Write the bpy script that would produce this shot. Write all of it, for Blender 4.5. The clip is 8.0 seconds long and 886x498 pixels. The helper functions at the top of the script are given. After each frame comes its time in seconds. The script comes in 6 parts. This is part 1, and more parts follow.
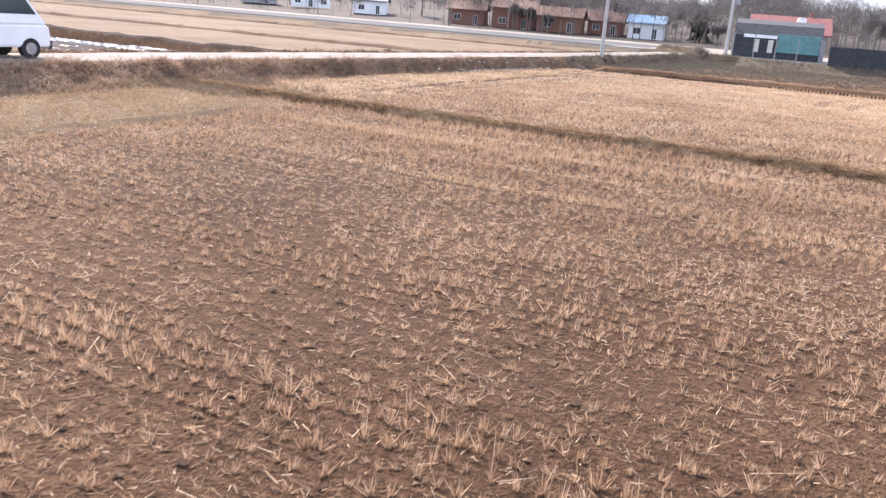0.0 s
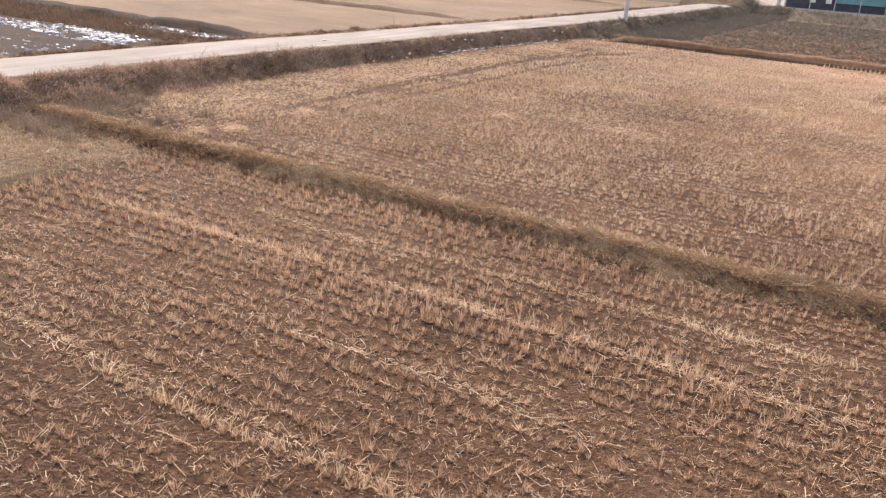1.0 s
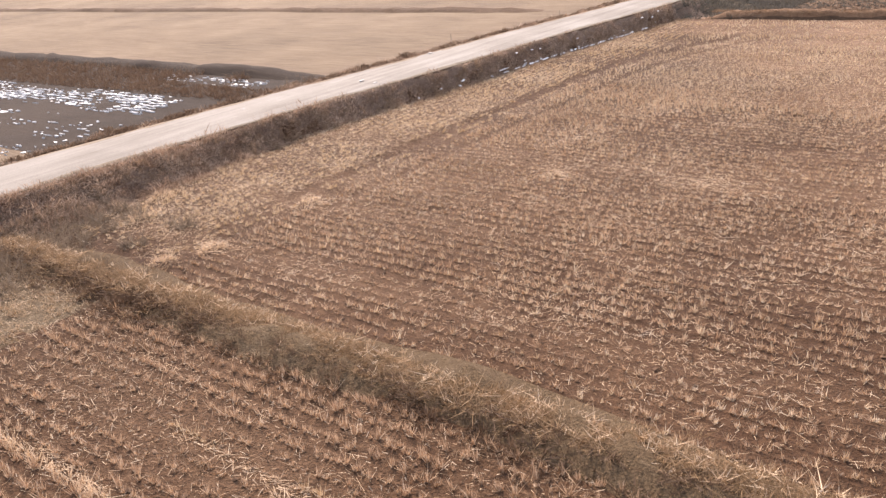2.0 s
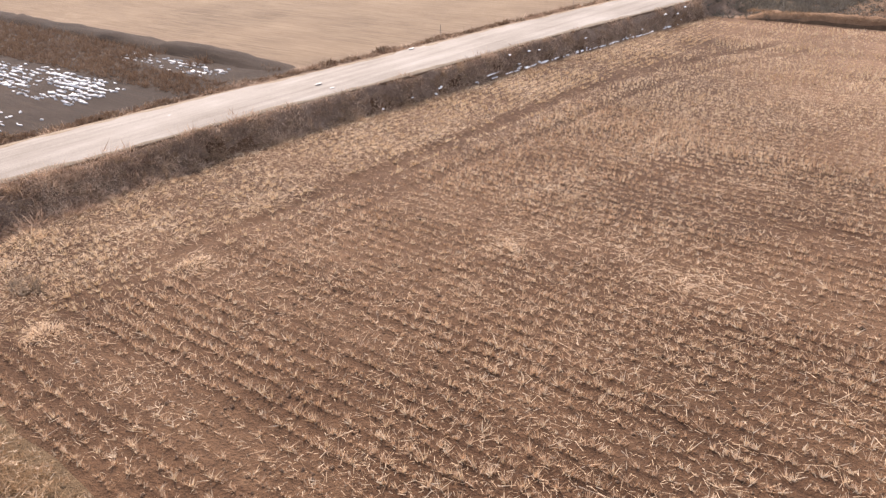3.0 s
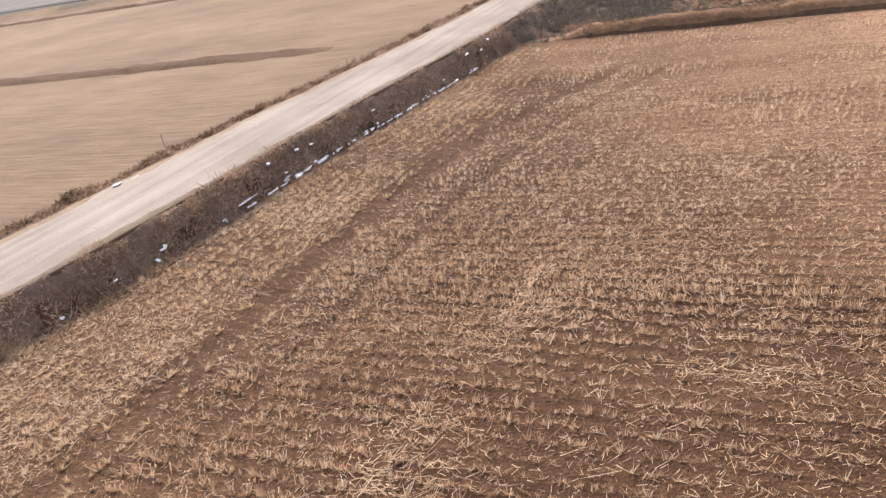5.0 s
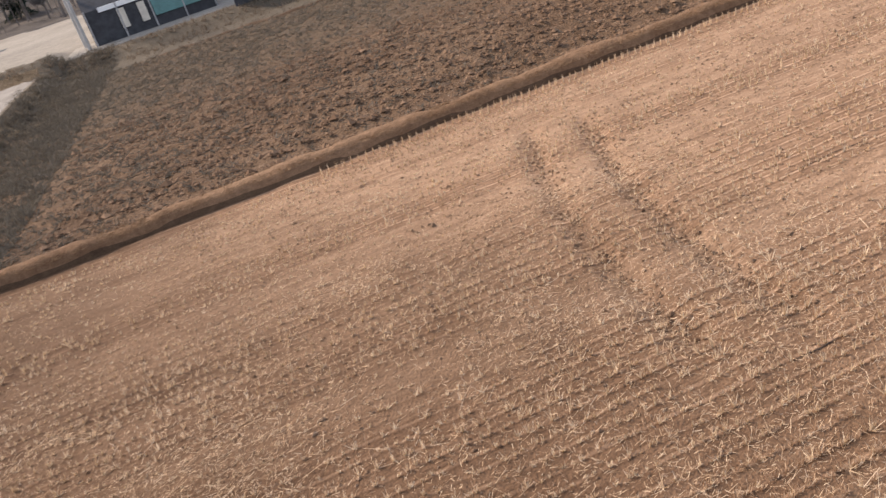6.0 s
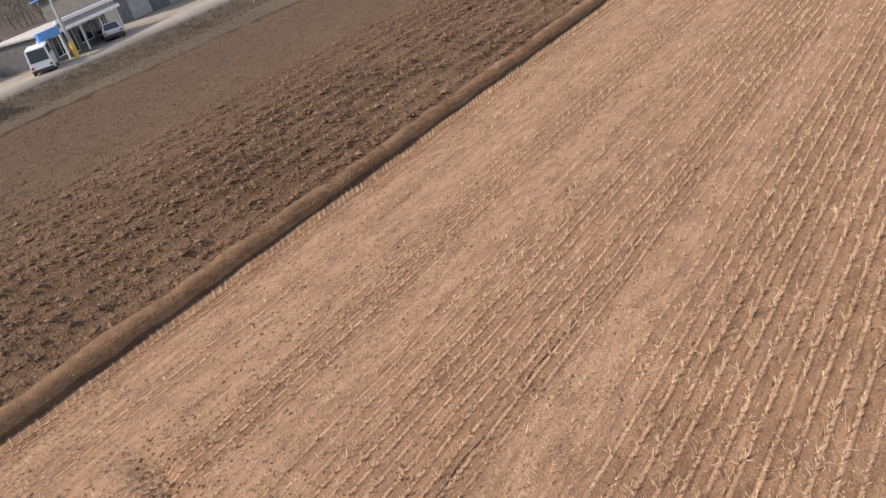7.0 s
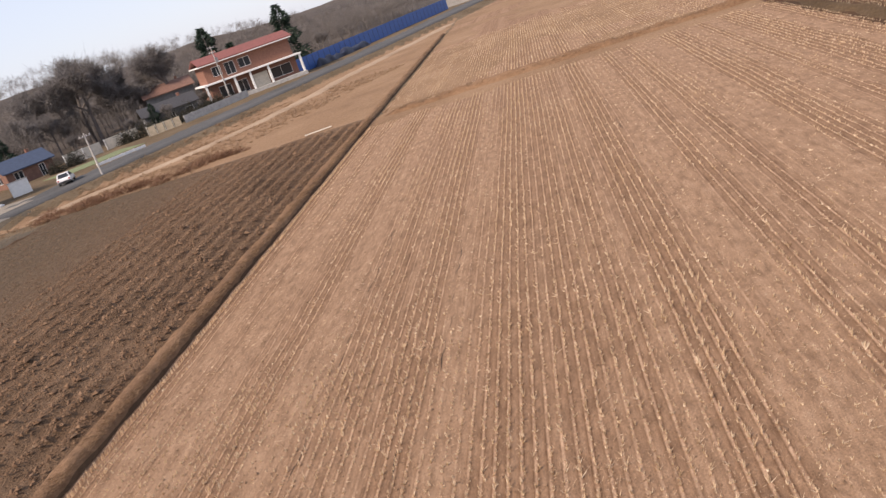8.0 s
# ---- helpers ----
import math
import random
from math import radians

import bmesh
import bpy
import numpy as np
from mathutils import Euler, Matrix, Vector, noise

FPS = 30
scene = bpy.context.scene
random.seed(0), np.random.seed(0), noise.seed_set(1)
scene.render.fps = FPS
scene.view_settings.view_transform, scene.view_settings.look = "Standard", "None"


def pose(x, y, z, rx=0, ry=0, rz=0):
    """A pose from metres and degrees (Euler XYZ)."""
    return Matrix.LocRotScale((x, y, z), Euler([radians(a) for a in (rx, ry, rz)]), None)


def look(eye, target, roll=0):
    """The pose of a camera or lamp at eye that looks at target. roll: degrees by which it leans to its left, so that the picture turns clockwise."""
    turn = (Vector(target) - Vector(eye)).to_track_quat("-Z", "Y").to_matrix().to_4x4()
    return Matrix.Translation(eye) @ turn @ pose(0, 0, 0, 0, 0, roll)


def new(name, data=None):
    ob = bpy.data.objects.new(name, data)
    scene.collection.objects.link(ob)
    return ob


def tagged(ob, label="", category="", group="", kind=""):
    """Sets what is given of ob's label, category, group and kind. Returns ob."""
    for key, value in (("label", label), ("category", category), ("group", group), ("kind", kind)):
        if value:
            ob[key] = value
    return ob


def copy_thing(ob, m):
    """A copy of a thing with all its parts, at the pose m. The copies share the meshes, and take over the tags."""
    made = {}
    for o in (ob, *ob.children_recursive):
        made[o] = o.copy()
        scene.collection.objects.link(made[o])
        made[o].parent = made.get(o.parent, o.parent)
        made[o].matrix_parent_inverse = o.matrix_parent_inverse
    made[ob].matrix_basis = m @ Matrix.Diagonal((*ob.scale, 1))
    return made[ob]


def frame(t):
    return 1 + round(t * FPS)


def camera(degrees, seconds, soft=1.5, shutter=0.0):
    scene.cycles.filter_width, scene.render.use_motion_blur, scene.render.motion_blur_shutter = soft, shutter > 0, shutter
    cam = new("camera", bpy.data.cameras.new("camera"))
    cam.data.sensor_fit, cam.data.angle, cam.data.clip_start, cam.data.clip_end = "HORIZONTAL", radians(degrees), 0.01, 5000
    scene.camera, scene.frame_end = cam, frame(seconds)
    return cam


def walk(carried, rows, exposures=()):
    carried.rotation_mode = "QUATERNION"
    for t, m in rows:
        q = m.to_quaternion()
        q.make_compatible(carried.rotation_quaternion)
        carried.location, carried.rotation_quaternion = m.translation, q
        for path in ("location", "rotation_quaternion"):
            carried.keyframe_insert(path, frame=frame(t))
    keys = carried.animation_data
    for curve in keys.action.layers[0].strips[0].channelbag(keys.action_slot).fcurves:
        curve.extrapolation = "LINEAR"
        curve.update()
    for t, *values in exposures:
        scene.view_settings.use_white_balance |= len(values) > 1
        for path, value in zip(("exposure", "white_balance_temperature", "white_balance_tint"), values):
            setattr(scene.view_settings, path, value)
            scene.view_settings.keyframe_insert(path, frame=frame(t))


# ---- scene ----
cam = camera(57.1, 8.0, soft=1.35, shutter=0.05)
PATH = (
    # seconds, x, y, z, tilt, lean, heading
    (0.0, 0.00, 0.00, 3.04, 73.89, -4.26, 26.10),
    (0.5, -0.12, 4.54, 3.81, 74.73, -7.78, 26.74),
    (1.0, -0.37, 8.36, 5.00, 69.23, -3.69, 29.50),
    (1.5, -0.84, 11.56, 5.76, 67.64, 2.01, 32.18),
    (2.0, -1.30, 14.42, 6.27, 67.40, 4.73, 36.17),
    (2.2, -1.48, 15.49, 6.51, 67.80, 3.01, 38.02),
    (3.3, -2.92, 21.07, 6.84, 62.56, 1.76, 40.38),
    (3.5, -3.32, 22.00, 6.67, 61.25, 0.66, 40.97),
    (4.0, -4.51, 24.30, 6.23, 63.30, 0.75, 40.29),
    (4.5, -5.96, 26.51, 5.88, 65.62, 8.23, 34.94),
    (5.0, -7.31, 28.65, 5.88, 65.61, 10.33, 23.37),
    (5.2, -7.73, 29.60, 6.04, 66.64, 11.96, 15.16),
    (6.3, -4.97, 36.78, 7.41, 63.05, 15.75, -30.87),
    (6.5, -4.57, 37.60, 7.78, 62.68, 15.58, -38.16),
    (7.0, -2.90, 39.39, 8.55, 63.28, 15.27, -55.55),
    (7.5, -0.37, 40.20, 9.31, 68.23, 16.41, -69.19),
    (7.7, 1.16, 40.63, 9.18, 69.96, 19.40, -75.84),
    (8.0, 3.92, 40.88, 9.80, 71.49, 18.22, -85.17),
)
walk(cam, [(t, pose(x, y, z, a, b, c)) for t, x, y, z, a, b, c in PATH],
     exposures=[(0.0, 2.46, 6400, 18), (0.5, 2.17, 6620, 17), (1.0, 2.11, 6980, 19), (2.2, 2.19, 7000, 20), (5.2, 1.99, 7050, 19), (6.5, 1.43, 7000, 15), (7.5, 1.35, 7150, 18), (8.0, 1.27, 7200, 19)])

# ---- light: hazy winter day, soft sun ahead and to one side ----
SUN_EL, SUN_AZ = 38.0, -50.0          # degrees; azimuth from +y towards +x
sky = bpy.data.worlds.new("winter_sky")
scene.world = sky
sky.use_nodes = True
nt = sky.node_tree
nt.nodes.clear()
n_out = nt.nodes.new("ShaderNodeOutputWorld")
n_bg = nt.nodes.new("ShaderNodeBackground")
n_sky = nt.nodes.new("ShaderNodeTexSky")
n_sky.sky_type = "NISHITA"
n_sky.sun_disc = False
n_sky.sun_elevation = radians(SUN_EL)
n_sky.sun_rotation = radians(SUN_AZ)
n_sky.air_density, n_sky.dust_density, n_sky.ozone_density = 1.0, 1.0, 1.5
n_bg.inputs["Strength"].default_value = 0.13
n_haze = nt.nodes.new("ShaderNodeMix")          # high thin haze spreads the sky's light evenly
n_haze.data_type = "RGBA"
n_haze.inputs[0].default_value = 0.8
n_haze.inputs[7].default_value = (1.95, 2.3, 2.95, 1)
nt.links.new(n_sky.outputs[0], n_haze.inputs[6])
nt.links.new(n_haze.outputs[2], n_bg.inputs["Color"])
nt.links.new(n_bg.outputs[0], n_out.inputs["Surface"])
sun = new("sun", bpy.data.lights.new("sun", "SUN"))
sun.data.energy, sun.data.angle, sun.data.color = 2.15, radians(7.0), (1.0, 0.915, 0.815)
ce, se = math.cos(radians(SUN_EL)), math.sin(radians(SUN_EL))
sun.matrix_world = look((0, 0, 60), (-ce * math.sin(radians(SUN_AZ)), -ce * math.cos(radians(SUN_AZ)), 60 - se))


# ---- materials ----
def shader(name):
    m = bpy.data.materials.new(name)
    m.use_nodes = True
    t = m.node_tree
    return m, t, t.nodes["Principled BSDF"]


def add(t, kind, **values):
    node = t.nodes.new(kind)
    for key, value in values.items():
        node.inputs[key.replace("_", " ")].default_value = value
    return node


def ramp(t, stops):
    r = t.nodes.new("ShaderNodeValToRGB")
    el = r.color_ramp.elements
    while len(el) < len(stops):
        el.new(0.5)
    for e, (p, c) in zip(el, stops):
        e.position, e.color = p, (*c, 1)
    return r


def mixed(t, a, b, fac, blend="MIX"):
    n = t.nodes.new("ShaderNodeMix")
    n.data_type, n.blend_type = "RGBA", blend
    for socket, v in ((n.inputs[0], fac), (n.inputs[6], a), (n.inputs[7], b)):
        if isinstance(v, (int, float)):
            socket.default_value = v
        elif isinstance(v, tuple):
            socket.default_value = (*v, 1)
        else:
            t.links.new(v, socket)
    return n.outputs[2]


LANES = ((0.55, 4.3, 1.0), (0.5, 2.6, 2.1), (0.35, 1.55, 0.4), (0.42, 20.0, -5.655))   # gain, width in metres, shift of the harvester's lanes


def earth(name, dark, mid, light, big=0.12, small=3.0, fine=28.0, rough=0.95, bump=0.6, depth=0.06, streak=None, planted=False, dry=None, dry_axis=0, dry_span=(22.0, 38.0), wander=14.0):
    """Soil, grass or gravel: broad patches, clods and grain, in metres."""
    m, t, b = shader(name)
    pos = t.nodes.new("ShaderNodeNewGeometry").outputs["Position"]
    vec = pos
    if streak:
        mp = t.nodes.new("ShaderNodeMapping")
        mp.inputs["Scale"].default_value = streak
        t.links.new(pos, mp.inputs["Vector"])
        vec = mp.outputs[0]
    n1 = add(t, "ShaderNodeTexNoise", Scale=big, Detail=5.0, Roughness=0.6)
    n2 = add(t, "ShaderNodeTexNoise", Scale=small, Detail=6.0, Roughness=0.65)
    n3 = add(t, "ShaderNodeTexNoise", Scale=fine, Detail=3.0, Roughness=0.6)
    t.links.new(pos, n1.inputs["Vector"])
    t.links.new(vec, n2.inputs["Vector"])
    t.links.new(pos, n3.inputs["Vector"])
    r1 = ramp(t, [(0.32, dark), (0.5, mid), (0.7, light)])
    r2 = ramp(t, [(0.3, dark), (0.52, mid), (0.75, light)])
    t.links.new(n1.outputs[0], r1.inputs[0])
    t.links.new(n2.outputs[0], r2.inputs[0])
    c = mixed(t, r1.outputs[0], r2.outputs[0], 0.55)
    if dry:
        wob = t.nodes.new("ShaderNodeMath")
        wob.operation = "MULTIPLY_ADD"
        wob.inputs[1].default_value = wander
        t.links.new(n1.outputs[0], wob.inputs[0])
        run = t.nodes.new("ShaderNodeVectorMath")
        run.operation = "DOT_PRODUCT"
        run.inputs[1].default_value = (1.0, 0.6, 0.0) if dry_axis == 0 else (0.0, 1.0, 0.0)
        t.links.new(pos, run.inputs[0])
        t.links.new(run.outputs["Value"], wob.inputs[2])
        gr = t.nodes.new("ShaderNodeMapRange")
        gr.inputs[1].default_value, gr.inputs[2].default_value = dry_span
        t.links.new(wob.outputs[0], gr.inputs[0])
        rd = ramp(t, [(0.3, dry[0]), (0.52, dry[1]), (0.75, dry[2])])
        n4 = add(t, "ShaderNodeTexNoise", Scale=2.6, Detail=8.0, Roughness=0.72)
        m4 = t.nodes.new("ShaderNodeMapping")
        m4.inputs["Scale"].default_value = (0.35, 1.2, 1.0) if dry_axis == 0 else (0.8, 1.5, 1.0)
        t.links.new(pos, m4.inputs["Vector"])
        t.links.new(m4.outputs[0], n4.inputs["Vector"])
        t.links.new(n4.outputs[0], rd.inputs[0])
        c = mixed(t, c, rd.outputs[0], gr.outputs[0])
    grain = ramp(t, [(0.3, (0.55, 0.55, 0.55)), (0.7, (1.35, 1.35, 1.35))])
    t.links.new(n3.outputs[0], grain.inputs[0])
    c = mixed(t, c, grain.outputs[0], 0.6, "MULTIPLY")
    rows_out = None
    if planted:
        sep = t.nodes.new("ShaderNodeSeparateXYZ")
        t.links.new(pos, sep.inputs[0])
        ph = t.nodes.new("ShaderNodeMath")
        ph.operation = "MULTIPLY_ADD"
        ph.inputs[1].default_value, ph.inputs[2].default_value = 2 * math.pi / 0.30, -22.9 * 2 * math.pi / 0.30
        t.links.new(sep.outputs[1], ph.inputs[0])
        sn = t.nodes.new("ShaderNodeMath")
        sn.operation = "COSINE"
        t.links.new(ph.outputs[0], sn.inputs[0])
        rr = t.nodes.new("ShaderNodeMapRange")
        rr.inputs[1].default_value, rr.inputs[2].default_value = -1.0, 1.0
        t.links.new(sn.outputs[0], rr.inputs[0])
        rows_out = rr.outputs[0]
        # combed rows: pale chopped straw on row, painted groove shade beside, pale ground between
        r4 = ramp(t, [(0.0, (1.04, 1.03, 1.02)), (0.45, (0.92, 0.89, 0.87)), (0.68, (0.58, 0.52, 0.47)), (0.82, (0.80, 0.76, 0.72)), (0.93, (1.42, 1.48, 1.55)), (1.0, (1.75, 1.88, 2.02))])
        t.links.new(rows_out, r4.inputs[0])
        total = None
        for gain, period, shift in LANES:
            arg = t.nodes.new("ShaderNodeMath")
            arg.operation = "MULTIPLY_ADD"
            arg.inputs[1].default_value, arg.inputs[2].default_value = 2 * math.pi / period, shift
            t.links.new(sep.outputs[1], arg.inputs[0])
            wave = t.nodes.new("ShaderNodeMath")
            wave.operation = "SINE"
            t.links.new(arg.outputs[0], wave.inputs[0])
            acc = t.nodes.new("ShaderNodeMath")
            acc.operation = "MULTIPLY_ADD"
            acc.inputs[1].default_value, acc.inputs[2].default_value = gain, 0.0
            t.links.new(wave.outputs[0], acc.inputs[0])
            if total is not None:
                t.links.new(total, acc.inputs[2])
            total = acc.outputs[0]
        lane = add(t, "ShaderNodeTexNoise", Scale=1.0, Detail=4.0, Roughness=0.65)
        lm = t.nodes.new("ShaderNodeMapping")
        lm.inputs["Scale"].default_value = (0.09, 0.9, 1.0)
        t.links.new(pos, lm.inputs["Vector"])
        t.links.new(lm.outputs[0], lane.inputs["Vector"])
        jit = t.nodes.new("ShaderNodeMath")
        jit.operation = "MULTIPLY_ADD"
        jit.inputs[1].default_value = 2.6
        t.links.new(lane.outputs[0], jit.inputs[0])
        t.links.new(total, jit.inputs[2])
        lr = t.nodes.new("ShaderNodeMapRange")
        lr.inputs[1].default_value, lr.inputs[2].default_value = 0.7, 1.55
        lr.inputs[3].default_value, lr.inputs[4].default_value = 0.04 * float(planted), float(planted)
        t.links.new(jit.outputs[0], lr.inputs[0])
        comb = lr.outputs[0]
        gapn = add(t, "ShaderNodeTexNoise", Scale=1.0, Detail=3.0, Roughness=0.6)     # rows break off and start anew
        gm = t.nodes.new("ShaderNodeMapping")
        gm.inputs["Scale"].default_value = (1.3, 3.6, 1.0)
        t.links.new(pos, gm.inputs["Vector"])
        t.links.new(gm.outputs[0], gapn.inputs["Vector"])
        gr2 = t.nodes.new("ShaderNodeMapRange")
        gr2.inputs[1].default_value, gr2.inputs[2].default_value = 0.36, 0.56
        gr2.inputs[3].default_value, gr2.inputs[4].default_value = 0.35, 1.0
        t.links.new(gapn.outputs[0], gr2.inputs[0])
        gmul = t.nodes.new("ShaderNodeMath")
        gmul.operation = "MULTIPLY"
        t.links.new(comb, gmul.inputs[0])
        t.links.new(gr2.outputs[0], gmul.inputs[1])
        comb = gmul.outputs[0]
        if dry:
            dm = t.nodes.new("ShaderNodeMapRange")
            dm.inputs[3].default_value, dm.inputs[4].default_value = 0.4, 1.0
            t.links.new(gr.outputs[0], dm.inputs[0])
            cm = t.nodes.new("ShaderNodeMath")
            cm.operation = "MULTIPLY"
            t.links.new(comb, cm.inputs[0])
            t.links.new(dm.outputs[0], cm.inputs[1])
            comb = cm.outputs[0]
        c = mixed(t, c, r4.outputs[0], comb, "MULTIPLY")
        lean = ramp(t, [(0.0, (1.10, 1.09, 1.08)), (1.0, (0.88, 0.84, 0.81))])
        t.links.new(lr.outputs[0], lean.inputs[0])
        c = mixed(t, c, lean.outputs[0], 1.0, "MULTIPLY")
    t.links.new(c, b.inputs["Base Color"])
    b.inputs["Roughness"].default_value = rough
    b.inputs["Specular IOR Level"].default_value = 0.15
    bp = add(t, "ShaderNodeBump", Strength=bump, Distance=depth)
    if dry and planted:                                          # dried ground is trodden smooth
        flat = t.nodes.new("ShaderNodeMapRange")
        flat.inputs[3].default_value, flat.inputs[4].default_value = bump, bump * 0.6
        t.links.new(gr.outputs[0], flat.inputs[0])
        t.links.new(flat.outputs[0], bp.inputs["Strength"])
    sm = t.nodes.new("ShaderNodeMath")
    sm.operation = "ADD"
    t.links.new(n2.outputs[0], sm.inputs[0])
    t.links.new(n3.outputs[0], sm.inputs[1])
    if rows_out is not None:
        sm2 = t.nodes.new("ShaderNodeMath")
        sm2.operation = "MULTIPLY_ADD"
        sm2.inputs[1].default_value = 0.14
        t.links.new(rows_out, sm2.inputs[0])
        t.links.new(sm.outputs[0], sm2.inputs[2])
        sm = sm2
    t.links.new(sm.outputs[0], bp.inputs["Height"])
    t.links.new(bp.outputs[0], b.inputs["Normal"])
    return m


def blades(name, stops, rough=0.8, patch=0.5, thin=0.25, scale=0.35):
    """Straw, weeds, twigs: colour by piece and by broad patch."""
    m, t, b = shader(name)
    g = t.nodes.new("ShaderNodeNewGeometry")
    r = ramp(t, stops)
    n = add(t, "ShaderNodeTexNoise", Scale=scale, Detail=4.0)
    t.links.new(g.outputs["Position"], n.inputs["Vector"])
    k = t.nodes.new("ShaderNodeMix")
    k.inputs[0].default_value = patch
    t.links.new(g.outputs["Random Per Island"], k.inputs[2])
    t.links.new(n.outputs[0], k.inputs[3])
    t.links.new(k.outputs[0], r.inputs[0])
    t.links.new(r.outputs[0], b.inputs["Base Color"])
    b.inputs["Roughness"].default_value = rough
    b.inputs["Specular IOR Level"].default_value = 0.2
    if thin:                                     # light passes through thin dry leaves
        tl = t.nodes.new("ShaderNodeBsdfTranslucent")
        mx = t.nodes.new("ShaderNodeMixShader")
        mx.inputs[0].default_value = thin
        t.links.new(r.outputs[0], tl.inputs["Color"])
        t.links.new(b.outputs[0], mx.inputs[1])
        t.links.new(tl.outputs[0], mx.inputs[2])
        t.links.new(mx.outputs[0], t.nodes["Material Output"].inputs["Surface"])
    return m


def plain(name, colour, rough=0.6, metal=0.0, grime=0.25, scale=2.0, bump=0.15):
    """Painted, metal, plaster or plastic surface with light grime."""
    m, t, b = shader(name)
    pos = t.nodes.new("ShaderNodeNewGeometry").outputs["Position"]
    n1 = add(t, "ShaderNodeTexNoise", Scale=scale, Detail=6.0, Roughness=0.65)
    t.links.new(pos, n1.inputs["Vector"])
    lo = tuple(v * (1 - grime) for v in colour)
    hi = tuple(min(1.0, v * (1 + grime * 0.4)) for v in colour)
    r = ramp(t, [(0.35, lo), (0.6, colour), (0.8, hi)])
    t.links.new(n1.outputs[0], r.inputs[0])
    t.links.new(r.outputs[0], b.inputs["Base Color"])
    b.inputs["Roughness"].default_value, b.inputs["Metallic"].default_value = rough, metal
    bp = add(t, "ShaderNodeBump", Strength=bump, Distance=0.02)
    t.links.new(n1.outputs[0], bp.inputs["Height"])
    t.links.new(bp.outputs[0], b.inputs["Normal"])
    return m


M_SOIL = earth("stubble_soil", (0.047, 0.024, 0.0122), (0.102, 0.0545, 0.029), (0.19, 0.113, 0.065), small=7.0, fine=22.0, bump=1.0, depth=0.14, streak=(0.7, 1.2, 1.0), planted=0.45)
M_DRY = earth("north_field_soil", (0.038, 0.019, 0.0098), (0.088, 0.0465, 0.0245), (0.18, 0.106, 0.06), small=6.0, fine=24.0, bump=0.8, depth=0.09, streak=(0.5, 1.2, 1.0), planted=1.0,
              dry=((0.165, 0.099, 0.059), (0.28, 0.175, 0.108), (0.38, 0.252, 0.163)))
M_GRASS = earth("dry_grass_soil", (0.085, 0.06, 0.036), (0.165, 0.117, 0.07), (0.265, 0.195, 0.124), small=5.0, bump=1.0, depth=0.1)
M_BANK = earth("brushy_bank_soil", (0.09, 0.055, 0.037), (0.18, 0.118, 0.08), (0.30, 0.213, 0.15), small=5.0, bump=1.0)
M_PLOUGH = earth("ploughed_soil", (0.09, 0.05, 0.0275), (0.16, 0.097, 0.0565), (0.243, 0.157, 0.098), small=3.2, fine=14.0, bump=1.5, depth=0.08,
                 dry=((0.075, 0.0505, 0.031), (0.121, 0.084, 0.052), (0.175, 0.125, 0.08)), dry_axis=1, dry_span=(74.0, 90.0), wander=12.0)
M_MARGIN = earth("olive_field_margin", (0.06, 0.047, 0.033), (0.102, 0.081, 0.057), (0.152, 0.122, 0.088), small=2.0)
M_PATCH = plain("thin_road_ice", (0.30, 0.277, 0.25), rough=0.7, grime=0.3, scale=8.0)
M_TAN = earth("far_straw_field", (0.079, 0.0535, 0.033), (0.159, 0.1115, 0.070), (0.245, 0.182, 0.1205), big=0.09, streak=(0.12, 1.8, 1.0), planted=0.3)
M_RUSTMOUND = earth("matted_rusty_bush", (0.09, 0.049, 0.028), (0.165, 0.096, 0.056), (0.26, 0.165, 0.10), big=0.5, small=5.0, fine=20.0, bump=1.0, depth=0.1)
M_WET = earth("wet_dark_soil", (0.016, 0.0098, 0.0064), (0.034, 0.0213, 0.0138), (0.07, 0.046, 0.03), streak=(0.2, 2.0, 1.0))
# lightened in its base colour to stand for haze over the far lot
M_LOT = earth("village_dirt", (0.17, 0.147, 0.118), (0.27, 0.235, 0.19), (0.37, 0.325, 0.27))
M_HILL = earth("hillside_litter", (0.05, 0.042, 0.036), (0.09, 0.073, 0.06), (0.14, 0.11, 0.087), big=0.03, small=0.25, fine=3.0)
M_ROAD = earth("concrete_farm_road", (0.145, 0.122, 0.098), (0.235, 0.206, 0.173), (0.32, 0.29, 0.254), big=0.35, small=1.6, fine=40.0, bump=0.2, streak=(2.2, 0.1, 1))
M_ASPHALT = earth("asphalt", (0.06, 0.059, 0.057), (0.095, 0.093, 0.09), (0.14, 0.137, 0.132), bump=0.2)
M_VERGE = earth("tan_verge", (0.16, 0.092, 0.05), (0.265, 0.163, 0.093), (0.37, 0.245, 0.15))
M_TRACK = earth("beaten_dirt_track", (0.24, 0.165, 0.105), (0.35, 0.25, 0.167), (0.45, 0.34, 0.24), bump=0.3)
M_STREET = earth("pale_street_concrete", (0.17, 0.15, 0.125), (0.25, 0.225, 0.19), (0.33, 0.30, 0.26), bump=0.2, streak=(0.1, 1.6, 1.0))
M_BUND = earth("bund_turf", (0.115, 0.062, 0.034), (0.225, 0.13, 0.073), (0.34, 0.21, 0.125), small=4.0, bump=1.0)
M_LOWBUND = earth("trodden_bund_soil", (0.082, 0.052, 0.0275), (0.155, 0.10, 0.054), (0.243, 0.165, 0.096), small=7.0, bump=1.0, depth=0.12)
M_SPILL = earth("spilled_soil", (0.14, 0.105, 0.072), (0.20, 0.155, 0.108), (0.27, 0.215, 0.16))
